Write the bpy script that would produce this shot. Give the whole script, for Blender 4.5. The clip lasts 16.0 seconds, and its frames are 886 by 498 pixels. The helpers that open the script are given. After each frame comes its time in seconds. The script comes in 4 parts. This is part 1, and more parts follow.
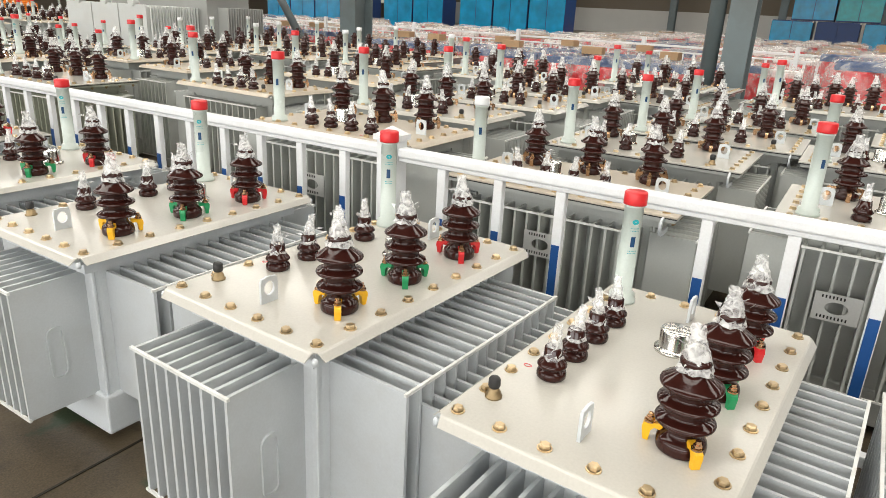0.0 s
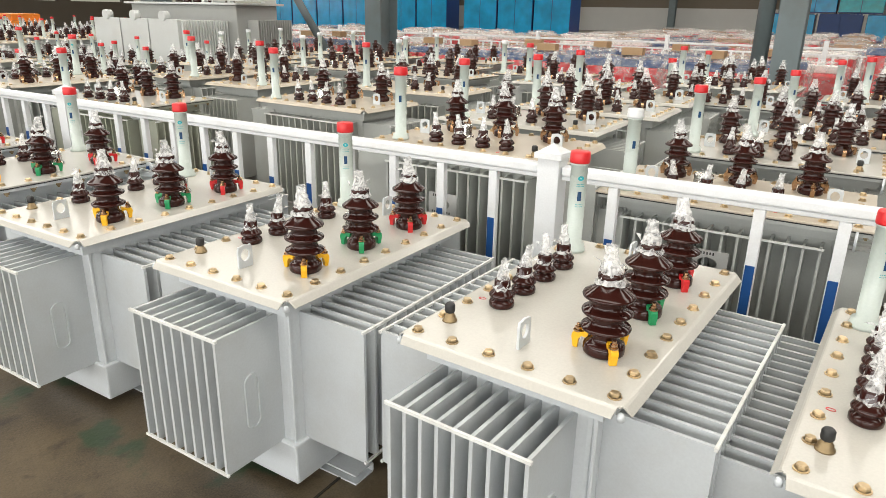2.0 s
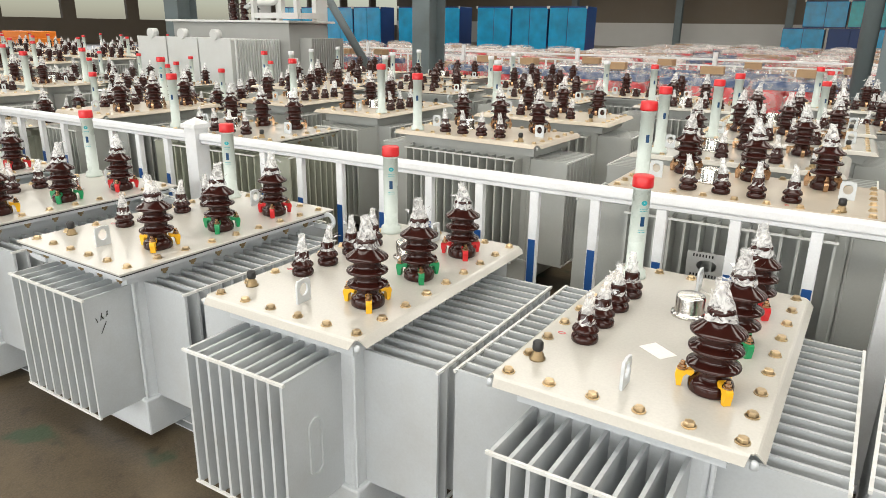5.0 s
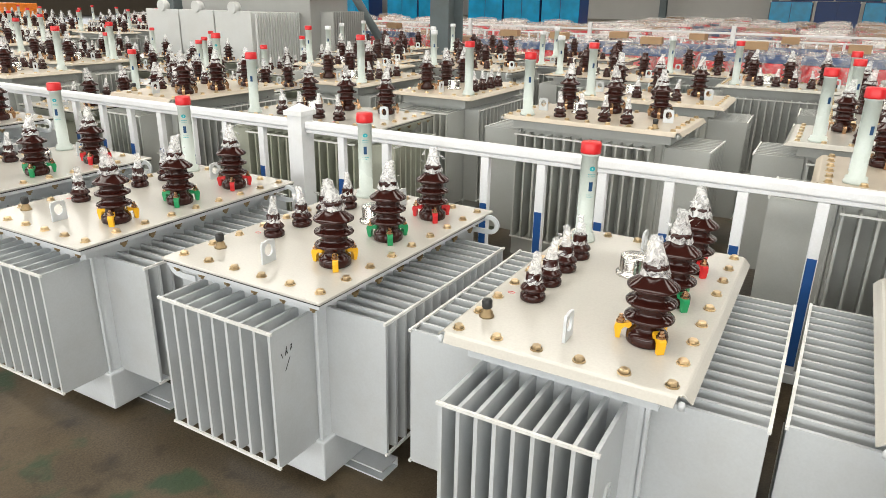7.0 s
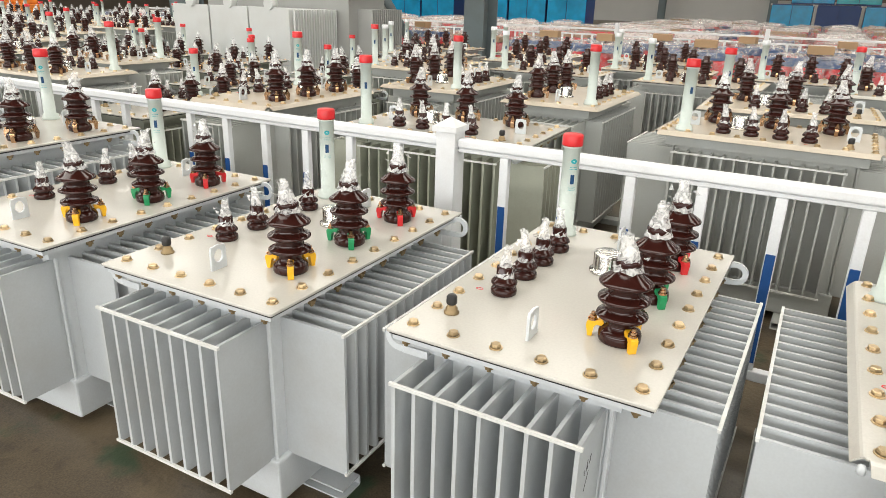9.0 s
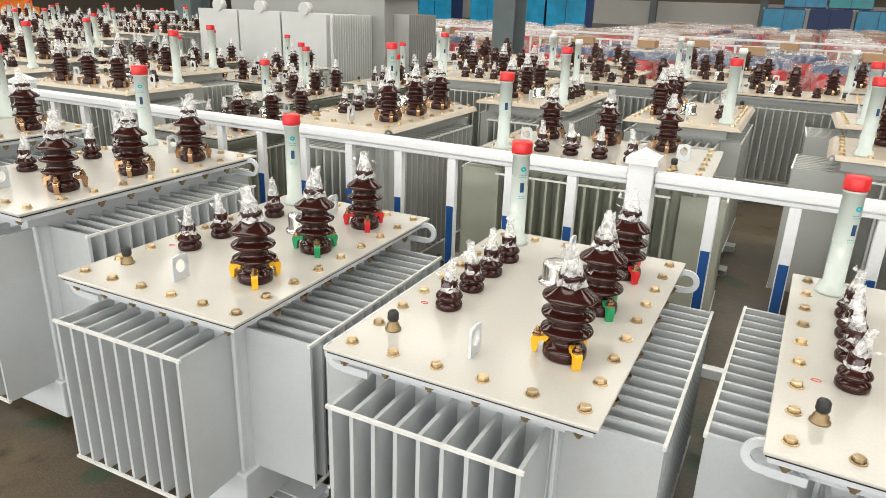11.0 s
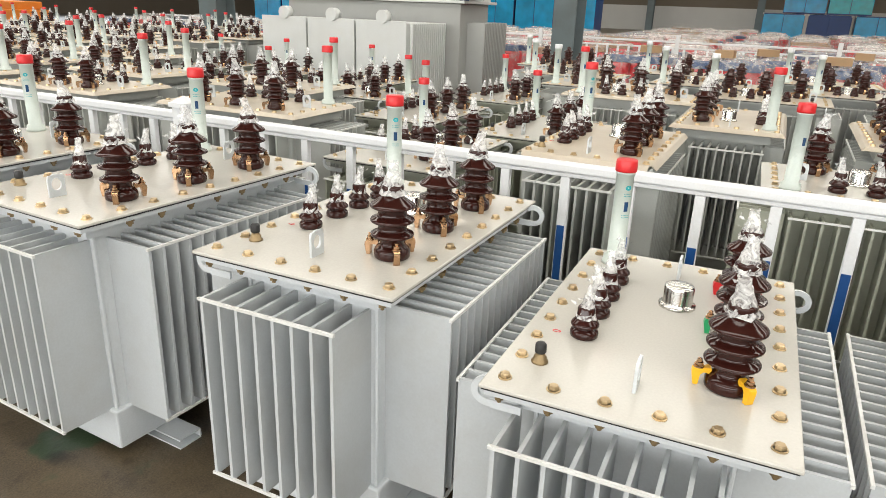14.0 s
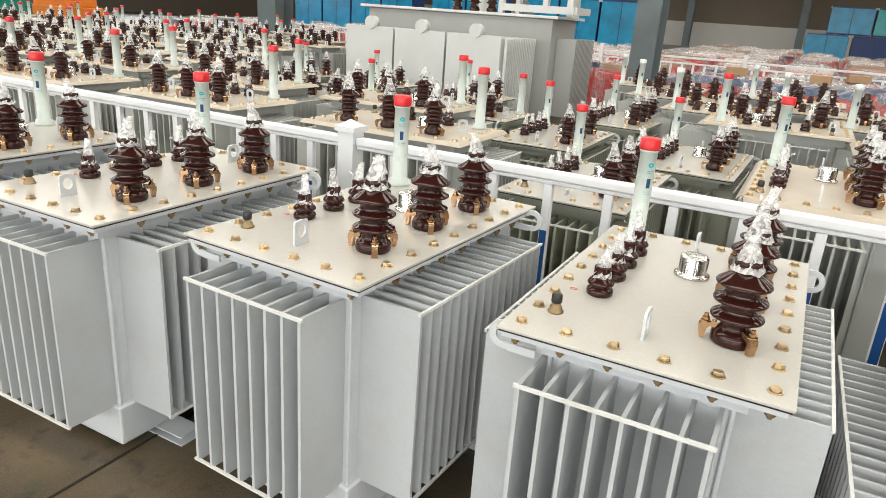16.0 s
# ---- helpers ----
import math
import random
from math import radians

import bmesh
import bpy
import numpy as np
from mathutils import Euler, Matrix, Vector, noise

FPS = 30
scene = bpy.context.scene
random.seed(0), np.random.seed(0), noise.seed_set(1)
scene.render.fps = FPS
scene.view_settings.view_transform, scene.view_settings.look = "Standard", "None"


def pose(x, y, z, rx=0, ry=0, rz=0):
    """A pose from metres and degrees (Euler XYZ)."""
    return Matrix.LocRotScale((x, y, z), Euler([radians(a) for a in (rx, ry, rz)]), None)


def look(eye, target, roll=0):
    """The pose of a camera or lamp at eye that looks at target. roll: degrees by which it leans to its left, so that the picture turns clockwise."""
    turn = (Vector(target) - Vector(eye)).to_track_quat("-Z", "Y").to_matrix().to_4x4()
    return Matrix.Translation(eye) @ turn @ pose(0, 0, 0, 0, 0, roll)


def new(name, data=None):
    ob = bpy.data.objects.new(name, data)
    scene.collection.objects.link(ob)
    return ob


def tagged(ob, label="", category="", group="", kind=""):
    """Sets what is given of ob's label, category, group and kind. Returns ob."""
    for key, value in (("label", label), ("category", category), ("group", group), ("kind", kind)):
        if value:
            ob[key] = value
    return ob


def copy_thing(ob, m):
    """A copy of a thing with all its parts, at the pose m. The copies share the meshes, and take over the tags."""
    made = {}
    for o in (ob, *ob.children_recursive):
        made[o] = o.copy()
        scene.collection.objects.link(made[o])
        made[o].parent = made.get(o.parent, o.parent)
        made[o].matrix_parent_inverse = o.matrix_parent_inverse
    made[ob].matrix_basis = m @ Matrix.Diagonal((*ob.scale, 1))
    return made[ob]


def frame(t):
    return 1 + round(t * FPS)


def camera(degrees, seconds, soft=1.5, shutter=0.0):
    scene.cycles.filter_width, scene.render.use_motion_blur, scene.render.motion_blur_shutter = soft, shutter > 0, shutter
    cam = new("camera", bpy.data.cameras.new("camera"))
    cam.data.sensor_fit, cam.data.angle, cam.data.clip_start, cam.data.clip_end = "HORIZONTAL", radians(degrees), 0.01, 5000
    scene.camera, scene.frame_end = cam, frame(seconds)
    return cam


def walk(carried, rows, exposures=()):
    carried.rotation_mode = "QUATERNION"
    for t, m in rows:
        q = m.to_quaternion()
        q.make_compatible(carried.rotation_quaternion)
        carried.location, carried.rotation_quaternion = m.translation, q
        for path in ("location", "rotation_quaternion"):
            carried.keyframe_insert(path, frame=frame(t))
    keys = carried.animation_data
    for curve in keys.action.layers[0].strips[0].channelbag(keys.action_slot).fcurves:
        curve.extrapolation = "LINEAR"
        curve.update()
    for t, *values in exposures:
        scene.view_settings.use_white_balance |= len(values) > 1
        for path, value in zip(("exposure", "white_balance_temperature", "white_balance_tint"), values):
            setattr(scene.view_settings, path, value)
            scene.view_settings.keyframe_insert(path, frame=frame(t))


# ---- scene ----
cam = camera(66.28, 16.0, 0.75)
PATH = [
    (0, (-0.0586, -0.0029, 1.6295), (-1.1407, 1.7668, 0.8965), 2.93),
    (0.5, (-0.1588, -0.0606, 1.6223), (-1.2448, 1.7057, 0.8870), 3.03),
    (1, (-0.3336, -0.0603, 1.6342), (-1.4159, 1.7127, 0.9095), 1.70),
    (1.5, (-0.5321, -0.1138, 1.6235), (-1.6123, 1.6593, 0.8960), 2.03),
    (2, (-0.7651, -0.2336, 1.6406), (-1.8499, 1.5385, 0.9173), 1.12),
    (2.5, (-0.9616, -0.2445, 1.6239), (-2.0568, 1.5234, 0.9060), 1.20),
    (3, (-1.1871, -0.1917, 1.6362), (-2.2878, 1.5771, 0.9293), 0.66),
    (3.5, (-1.3870, -0.1784, 1.6284), (-2.4962, 1.5897, 0.9330), 0.84),
    (3.7, (-1.4838, -0.1908, 1.6369), (-2.5954, 1.5834, 0.9615), 0.90),
    (5.8, (-2.4669, -0.3761, 1.6560), (-3.5099, 1.4323, 0.9618), 0.97),
    (6, (-2.5587, -0.4021, 1.6540), (-3.5901, 1.4075, 0.9457), 0.91),
    (6.5, (-2.7952, -0.3832, 1.6354), (-3.8070, 1.4216, 0.8878), 1.02),
    (7, (-3.0501, -0.3490, 1.6492), (-4.0598, 1.4539, 0.8940), 1.05),
    (7.5, (-3.3387, -0.3626, 1.6473), (-4.3334, 1.4467, 0.8877), 1.51),
    (8, (-3.5850, -0.3721, 1.6419), (-4.5640, 1.4436, 0.8769), 1.53),
    (8.5, (-3.8479, -0.3100, 1.6259), (-4.8227, 1.5096, 0.8651), 1.47),
    (9, (-4.0832, -0.2684, 1.6198), (-5.0596, 1.5519, 0.8625), 1.79),
    (9.2, (-4.1861, -0.2683, 1.6139), (-5.1546, 1.5571, 0.8588), 2.02),
    (11.3, (-5.2016, -0.2449, 1.6392), (-6.1298, 1.6038, 0.8903), 1.72),
    (11.5, (-5.3131, -0.2755, 1.6511), (-6.2341, 1.5765, 0.9016), 1.61),
    (12, (-5.5192, -0.3309, 1.6524), (-6.4181, 1.5309, 0.9003), 1.92),
    (12.5, (-5.7560, -0.3247, 1.6512), (-6.6672, 1.5340, 0.9061), 1.42),
    (13, (-5.9648, -0.3361, 1.6437), (-6.8754, 1.5231, 0.8994), 1.85),
    (13.5, (-6.2316, -0.3796, 1.6620), (-7.1346, 1.4885, 0.9308), 1.96),
    (14, (-6.4474, -0.3901, 1.6526), (-7.3433, 1.4782, 0.9129), 2.22),
    (14.5, (-6.6824, -0.3310, 1.6643), (-7.5806, 1.5363, 0.9252), 2.27),
    (15, (-6.9061, -0.3333, 1.6708), (-7.8257, 1.5255, 0.9365), 4.41),
    (15.5, (-7.1844, -0.4191, 1.6797), (-8.1144, 1.4389, 0.9565), 4.37),
    (16, (-7.3741, -0.4737, 1.6804), (-8.3266, 1.3737, 0.9596), 4.02),
]
walk(cam, [(t, look(eye, target, roll)) for t, eye, target, roll in PATH])

# ---- world, light, exposure ----
wd = bpy.data.worlds.new("sky")
scene.world = wd
wd.use_nodes = True
wn = wd.node_tree
sky = wn.nodes.new("ShaderNodeTexSky")
sky.sky_type, sky.sun_disc = "NISHITA", False
sky.sun_elevation, sky.sun_rotation = radians(48), radians(200)
wn.nodes["Background"].inputs[1].default_value = 0.12
wn.links.new(sky.outputs[0], wn.nodes["Background"].inputs[0])
scene.view_settings.exposure = -0.08

ROOF = 9.0


def area(name, m, sx, sy, power, colour=(1, 0.945, 0.83)):
    d = bpy.data.lights.new(name, "AREA")
    d.shape, d.size, d.size_y, d.energy, d.color = "RECTANGLE", sx, sy, power, colour
    ob = new(name, d)
    ob.matrix_world = m
    return ob


# unseen roof skylights: long daylight strips, last two added to brighten the far end
for yy in (-9, -1, 7, 15, 26, 40, 54, 70):
    area("skylight_lamp", pose(-12, yy, ROOF - 0.12), 60, 2.2, 2450)
# added fill behind the walker for front faces; tall windows in the end wall
area("side_fill_lamp", look((-6, -13.6, 4.2), (-6, 0, 2.2)), 46, 3.6, 3700, (1, 0.98, 0.935))
area("side_fill_lamp", look((-58, 25, 4.5), (0, 20, 2)), 40, 4.5, 2600, (0.97, 0.99, 1))


# ---- materials ----
def mat(name, base, rough=0.5, metal=0.0, var=0.12, scale=6.0, bump=0.0, bscale=60.0, dirt=None, dirt_amt=0.0,
        dirt_scale=1.5, rnd=0.0, coat=0.0, trans=0.0, spec=0.5, fleck=0.03):
    m = bpy.data.materials.new(name)
    m.use_nodes = True
    nt = m.node_tree
    b = nt.nodes["Principled BSDF"]
    b.inputs["Roughness"].default_value = rough
    b.inputs["Metallic"].default_value = metal
    b.inputs["Coat Weight"].default_value = coat
    b.inputs["Coat Roughness"].default_value = 0.06
    b.inputs["Transmission Weight"].default_value = trans
    b.inputs["Specular IOR Level"].default_value = spec
    tc = nt.nodes.new("ShaderNodeTexCoord")
    geo = nt.nodes.new("ShaderNodeNewGeometry")
    n1 = nt.nodes.new("ShaderNodeTexNoise")
    n1.inputs["Scale"].default_value, n1.inputs["Detail"].default_value = scale, 6
    nt.links.new(geo.outputs["Position"], n1.inputs["Vector"])
    mix = nt.nodes.new("ShaderNodeMix")
    mix.data_type = "RGBA"
    mix.inputs[6].default_value = (*[c * (1 - var) for c in base], 1)
    mix.inputs[7].default_value = (*[min(1, c * (1 + var)) for c in base], 1)
    nt.links.new(n1.outputs[0], mix.inputs[0])
    col = mix.outputs[2]
    n4 = nt.nodes.new("ShaderNodeTexNoise")
    n4.inputs["Scale"].default_value, n4.inputs["Detail"].default_value = 140, 3
    nt.links.new(geo.outputs["Position"], n4.inputs["Vector"])
    m4 = nt.nodes.new("ShaderNodeMapRange")
    m4.inputs[1].default_value, m4.inputs[2].default_value = 0.3, 0.7
    m4.inputs[3].default_value, m4.inputs[4].default_value = 1 - fleck, 1 + fleck
    nt.links.new(n4.outputs[0], m4.inputs[0])
    h4 = nt.nodes.new("ShaderNodeHueSaturation")
    nt.links.new(m4.outputs[0], h4.inputs["Value"])
    nt.links.new(col, h4.inputs["Color"])
    col = h4.outputs[0]
    if dirt:
        n2 = nt.nodes.new("ShaderNodeTexNoise")
        n2.inputs["Scale"].default_value, n2.inputs["Detail"].default_value = dirt_scale, 9
        n2.inputs["Roughness"].default_value = 0.65
        nt.links.new(geo.outputs["Position"], n2.inputs["Vector"])
        ramp = nt.nodes.new("ShaderNodeMapRange")
        ramp.inputs[1].default_value, ramp.inputs[2].default_value = 0.45, 0.7
        ramp.inputs[3].default_value, ramp.inputs[4].default_value = 0.0, dirt_amt
        nt.links.new(n2.outputs[0], ramp.inputs[0])
        mx = nt.nodes.new("ShaderNodeMix")
        mx.data_type = "RGBA"
        mx.inputs[7].default_value = (*dirt, 1)
        nt.links.new(ramp.outputs[0], mx.inputs[0])
        nt.links.new(col, mx.inputs[6])
        col = mx.outputs[2]
    if rnd:
        oi = nt.nodes.new("ShaderNodeObjectInfo")
        mr = nt.nodes.new("ShaderNodeMapRange")
        mr.inputs[3].default_value, mr.inputs[4].default_value = 1 - rnd, 1 + rnd
        nt.links.new(oi.outputs["Random"], mr.inputs[0])
        hs = nt.nodes.new("ShaderNodeHueSaturation")
        nt.links.new(mr.outputs[0], hs.inputs["Value"])
        nt.links.new(col, hs.inputs["Color"])
        col = hs.outputs[0]
    nt.links.new(col, b.inputs["Base Color"])
    rr = nt.nodes.new("ShaderNodeMapRange")
    rr.inputs[3].default_value, rr.inputs[4].default_value = max(0.02, rough * 0.8), min(1, rough * 1.25)
    nt.links.new(n1.outputs[0], rr.inputs[0])
    nt.links.new(rr.outputs[0], b.inputs["Roughness"])
    if bump:
        n3 = nt.nodes.new("ShaderNodeTexNoise")
        n3.inputs["Scale"].default_value, n3.inputs["Detail"].default_value = bscale, 4
        nt.links.new(geo.outputs["Position"], n3.inputs["Vector"])
        bp = nt.nodes.new("ShaderNodeBump")
        bp.inputs["Strength"].default_value, bp.inputs["Distance"].default_value = bump, 0.004
        nt.links.new(n3.outputs[0], bp.inputs["Height"])
        nt.links.new(bp.outputs[0], b.inputs["Normal"])
    return m


M_LID = mat("cream_enamel", (0.505, 0.488, 0.443), 0.17, var=0.03, scale=3, bump=0.04, bscale=25, dirt=(0.5, 0.46, 0.38), dirt_amt=0.10, spec=0.5)
M_LIDDUST = mat("dusty_cream_enamel", (0.51, 0.45, 0.365), 0.33, var=0.06, scale=4, bump=0.05, dirt=(0.36, 0.29, 0.21), dirt_amt=0.5, dirt_scale=2.2, rnd=0.08)
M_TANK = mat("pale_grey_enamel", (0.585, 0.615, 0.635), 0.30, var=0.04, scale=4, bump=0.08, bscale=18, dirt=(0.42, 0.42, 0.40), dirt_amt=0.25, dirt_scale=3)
# tank enamel darkened for the fins, to deepen the shade in their gaps
M_FIN = mat("shaded_grey_fin_enamel", (0.475, 0.50, 0.513), 0.34, var=0.05, scale=5, bump=0.06, bscale=15, dirt=(0.38, 0.37, 0.34), dirt_amt=0.35, dirt_scale=4, rnd=0.03)
M_BAR = mat("white_grey_enamel", (0.68, 0.69, 0.67), 0.4, var=0.06, scale=8, dirt=(0.42, 0.38, 0.32), dirt_amt=0.4, dirt_scale=9)
M_OLIVE = mat("olive_grey_enamel", (0.37, 0.385, 0.315), 0.32, var=0.06, scale=4, dirt=(0.26, 0.25, 0.2), dirt_amt=0.4, dirt_scale=3)
M_REAR = mat("mid_grey_enamel", (0.42, 0.435, 0.415), 0.32, var=0.06, scale=4, dirt=(0.36, 0.345, 0.30), dirt_amt=0.4, dirt_scale=3, rnd=0.06)
M_PORC = mat("brown_glaze", (0.030, 0.0078, 0.0058), 0.10, var=0.3, scale=25, coat=0.0, bump=0.02, bscale=40, spec=0.36)
M_ZINC = mat("yellow_zinc", (0.60, 0.46, 0.28), 0.36, metal=0.9, var=0.2, scale=60, rnd=0.25)
M_COPPER = mat("bare_brass", (0.50, 0.31, 0.18), 0.24, metal=1.0, var=0.2, scale=50, rnd=0.15)
M_STEEL = mat("chromed_steel", (0.70, 0.69, 0.66), 0.22, metal=1.0, var=0.05)
M_YEL = mat("yellow_plastic", (0.85, 0.45, 0.015), 0.35, var=0.06, scale=30)
M_GRN = mat("green_plastic", (0.012, 0.28, 0.10), 0.35, var=0.08, scale=30)
M_RED = mat("red_plastic", (0.62, 0.018, 0.022), 0.35, var=0.06, scale=30)
M_PIPE = mat("pale_green_enamel", (0.54, 0.60, 0.56), 0.28, var=0.03, scale=6, bump=0.02)
M_BLACK = mat("black_rubber", (0.018, 0.018, 0.018), 0.45)
M_TEAL = mat("teal_print", (0.02, 0.36, 0.40), 0.5)
M_DKBLUE = mat("gauge_glass", (0.025, 0.07, 0.16), 0.1)
M_FENCE = mat("white_powder_coat", (0.745, 0.76, 0.775), 0.35, var=0.03, scale=5, dirt=(0.55, 0.53, 0.5), dirt_amt=0.35, dirt_scale=5)
M_BLUE = mat("blue_film", (0.012, 0.075, 0.26), 0.35, var=0.15, scale=20)
M_CARD = mat("white_card", (0.8, 0.79, 0.76), 0.7)
M_PLATE = mat("etched_alloy", (0.62, 0.62, 0.6), 0.35, metal=0.5)
M_INK = mat("black_ink", (0.02, 0.02, 0.02), 0.6)
M_COLUMN = mat("grey_green_steel", (0.135, 0.17, 0.18), 0.5, var=0.1, scale=2, dirt=(0.08, 0.08, 0.07), dirt_amt=0.4)
M_CAB = mat("blue_wrapped_cabinet", (0.003, 0.36, 0.70), 0.22, var=0.5, scale=1.6, bump=0.9, bscale=3.5)
M_CABD = mat("dark_blue_cabinet", (0.006, 0.045, 0.19), 0.35, var=0.2, scale=2)
M_CABT = mat("turquoise_wrapped_cabinet", (0.003, 0.44, 0.50), 0.22, var=0.45, scale=2, bump=0.8, bscale=3.5)
M_CRIM = mat("crimson_resin", (0.55, 0.012, 0.020), 0.3, var=0.12, scale=4)
M_NAVY = mat("navy_steel", (0.02, 0.06, 0.17), 0.4, var=0.15, scale=4)
M_CARTON = mat("carton_board", (0.36, 0.235, 0.13), 0.8, var=0.15, scale=10)
M_WALL = mat("beige_wall_paint", (0.185, 0.152, 0.115), 0.8, var=0.08, scale=0.6, dirt=(0.2, 0.18, 0.15), dirt_amt=0.4, dirt_scale=0.5)
# roof out of view, its grey kept low to cut bounced light
M_ROOF = mat("roof_sheet", (0.19, 0.19, 0.185), 0.6, var=0.08, scale=1)
M_WHITEW = mat("white_dado", (0.62, 0.61, 0.58), 0.7, var=0.05, scale=1)
M_BIG = mat("light_grey_tank_paint", (0.60, 0.615, 0.605), 0.4, var=0.05, scale=2, dirt=(0.45, 0.43, 0.38), dirt_amt=0.25)
M_BIGT = mat("mid_grey_tank_paint", (0.36, 0.365, 0.35), 0.4, var=0.06, scale=2, dirt=(0.28, 0.27, 0.24), dirt_amt=0.3)
M_ORANGE = mat("orange_paint", (0.75, 0.22, 0.02), 0.4)
M_GREENP = mat("green_machine_paint", (0.01, 0.22, 0.16), 0.4)


def film_mat(name, tint, clear, bump, swing=0.3, crease=0.35, rough=0.3):
    m = bpy.data.materials.new(name)
    m.use_nodes = True
    nt = m.node_tree
    b = nt.nodes["Principled BSDF"]
    b.inputs["Base Color"].default_value = (*tint, 1)
    b.inputs["Roughness"].default_value = rough
    b.inputs["Specular IOR Level"].default_value = 0.4
    out = nt.nodes["Material Output"]
    tr = nt.nodes.new("ShaderNodeBsdfTransparent")
    mx = nt.nodes.new("ShaderNodeMixShader")
    nz = nt.nodes.new("ShaderNodeTexNoise")
    nz.inputs["Scale"].default_value, nz.inputs["Detail"].default_value, nz.inputs["Distortion"].default_value = bump, 5, 1.5
    geo = nt.nodes.new("ShaderNodeNewGeometry")
    nt.links.new(geo.outputs["Position"], nz.inputs["Vector"])
    mr = nt.nodes.new("ShaderNodeMapRange")
    mr.inputs[1].default_value, mr.inputs[2].default_value = 0.38, 0.62
    mr.inputs[3].default_value, mr.inputs[4].default_value = max(0, clear - swing), min(0.97, clear + swing)
    nt.links.new(nz.outputs[0], mr.inputs[0])
    nt.links.new(mr.outputs[0], mx.inputs[0])
    nt.links.new(b.outputs[0], mx.inputs[1])
    nt.links.new(tr.outputs[0], mx.inputs[2])
    bp = nt.nodes.new("ShaderNodeBump")
    bp.inputs["Strength"].default_value, bp.inputs["Distance"].default_value = crease, 0.008
    nt.links.new(nz.outputs[0], bp.inputs["Height"])
    nt.links.new(bp.outputs[0], b.inputs["Normal"])
    nt.links.new(mx.outputs[0], out.inputs[0])
    return m


M_WRAP = film_mat("clear_cling_film", (0.88, 0.88, 0.87), 0.56, 38, 0.26, 0.05, 0.45)
M_SHEET = film_mat("thin_plastic_sheet", (0.78, 0.76, 0.73), 0.87, 6.0, 0.18, 0.4, 0.28)


def floor_mat():
    m = mat("worn_concrete_floor", (0.080, 0.061, 0.039), 0.34, var=0.35, scale=2.6, bump=0.45, bscale=45,
            dirt=(0.19, 0.145, 0.088), dirt_amt=0.7, dirt_scale=1.1, fleck=0.38)
    nt = m.node_tree
    b = nt.nodes["Principled BSDF"]
    src = b.inputs["Base Color"].links[0].from_socket
    geo = nt.nodes.new("ShaderNodeNewGeometry")
    last = src
    for sc, lo, hi, col, amt in ((3.4, 0.59, 0.65, (0.020, 0.060, 0.030), 0.7), (5.0, 0.60, 0.70, (0.02, 0.017, 0.014), 0.75), (11.0, 0.60, 0.72, (0.03, 0.023, 0.015), 0.6)):
        n = nt.nodes.new("ShaderNodeTexNoise")
        n.inputs["Scale"].default_value, n.inputs["Detail"].default_value = sc, 8
        nt.links.new(geo.outputs["Position"], n.inputs["Vector"])
        r = nt.nodes.new("ShaderNodeMapRange")
        r.inputs[1].default_value, r.inputs[2].default_value, r.inputs[4].default_value = lo, hi, amt
        nt.links.new(n.outputs[0], r.inputs[0])
        x = nt.nodes.new("ShaderNodeMix")
        x.data_type = "RGBA"
        x.inputs[7].default_value = (*col, 1)
        nt.links.new(r.outputs[0], x.inputs[0])
        nt.links.new(last, x.inputs[6])
        last = x.outputs[2]
    nt.links.new(last, b.inputs["Base Color"])
    return m


M_FLOOR = floor_mat()
M_JOINT = mat("dark_joint_filler", (0.02, 0.017, 0.012), 0.8)
M_NUTB = mat("dull_brass", (0.30, 0.22, 0.12), 0.35, metal=0.8, var=0.2, scale=50)
M_TAG = mat("yellow_tag", (0.75, 0.62, 0.03), 0.5)


# ---- mesh helpers ----
def box(bm, x0, x1, y0, y1, z0, z1):
    v = [bm.verts.new(p) for p in ((x0, y0, z0), (x1, y0, z0), (x1, y1, z0), (x0, y1, z0), (x0, y0, z1), (x1, y0, z1), (x1, y1, z1), (x0, y1, z1))]
    for f in ((0, 3, 2, 1), (4, 5, 6, 7), (0, 1, 5, 4), (1, 2, 6, 5), (2, 3, 7, 6), (3, 0, 4, 7)):
        bm.faces.new([v[i] for i in f])
    return v


def bevelled(bm, r, seg=2):
    bmesh.ops.bevel(bm, geom=bm.edges[:], offset=r, segments=seg, affect="EDGES", profile=0.5)
    return bm


def bbox(x0, x1, y0, y1, z0, z1, r=0.004, seg=2):
    bm = bmesh.new()
    box(bm, x0, x1, y0, y1, z0, z1)
    return bevelled(bm, r, seg)


def revolve(bm, prof, seg=20, cx=0, cy=0, smooth=True):
    rings = []
    for r, z in prof:
        if r < 1e-5:
            rings.append([bm.verts.new((cx, cy, z))])
        else:
            rings.append([bm.verts.new((cx + r * math.cos(2 * math.pi * i / seg), cy + r * math.sin(2 * math.pi * i / seg), z)) for i in range(seg)])
    for a, b in zip(rings, rings[1:]):
        for i in range(seg):
            j = (i + 1) % seg
            q = [a[i % len(a)], a[j % len(a)], b[j % len(b)], b[i % len(b)]]
            u = []
            for v in q:
                if v not in u:
                    u.append(v)
            if len(u) > 2:
                f = bm.faces.new(u)
                f.smooth = smooth
    return bm


def prism(bm, pts, m):
    """A flat outline of (u, v) points with thickness from w0 to w1, laid by the matrix m."""
    lo = [bm.verts.new(m @ Vector((u, v, 0))) for u, v in pts]
    hi = [bm.verts.new(m @ Vector((u, v, 1))) for u, v in pts]
    bm.faces.new(lo[::-1])
    bm.faces.new(hi)
    for i in range(len(pts)):
        j = (i + 1) % len(pts)
        bm.faces.new((lo[i], lo[j], hi[j], hi[i]))


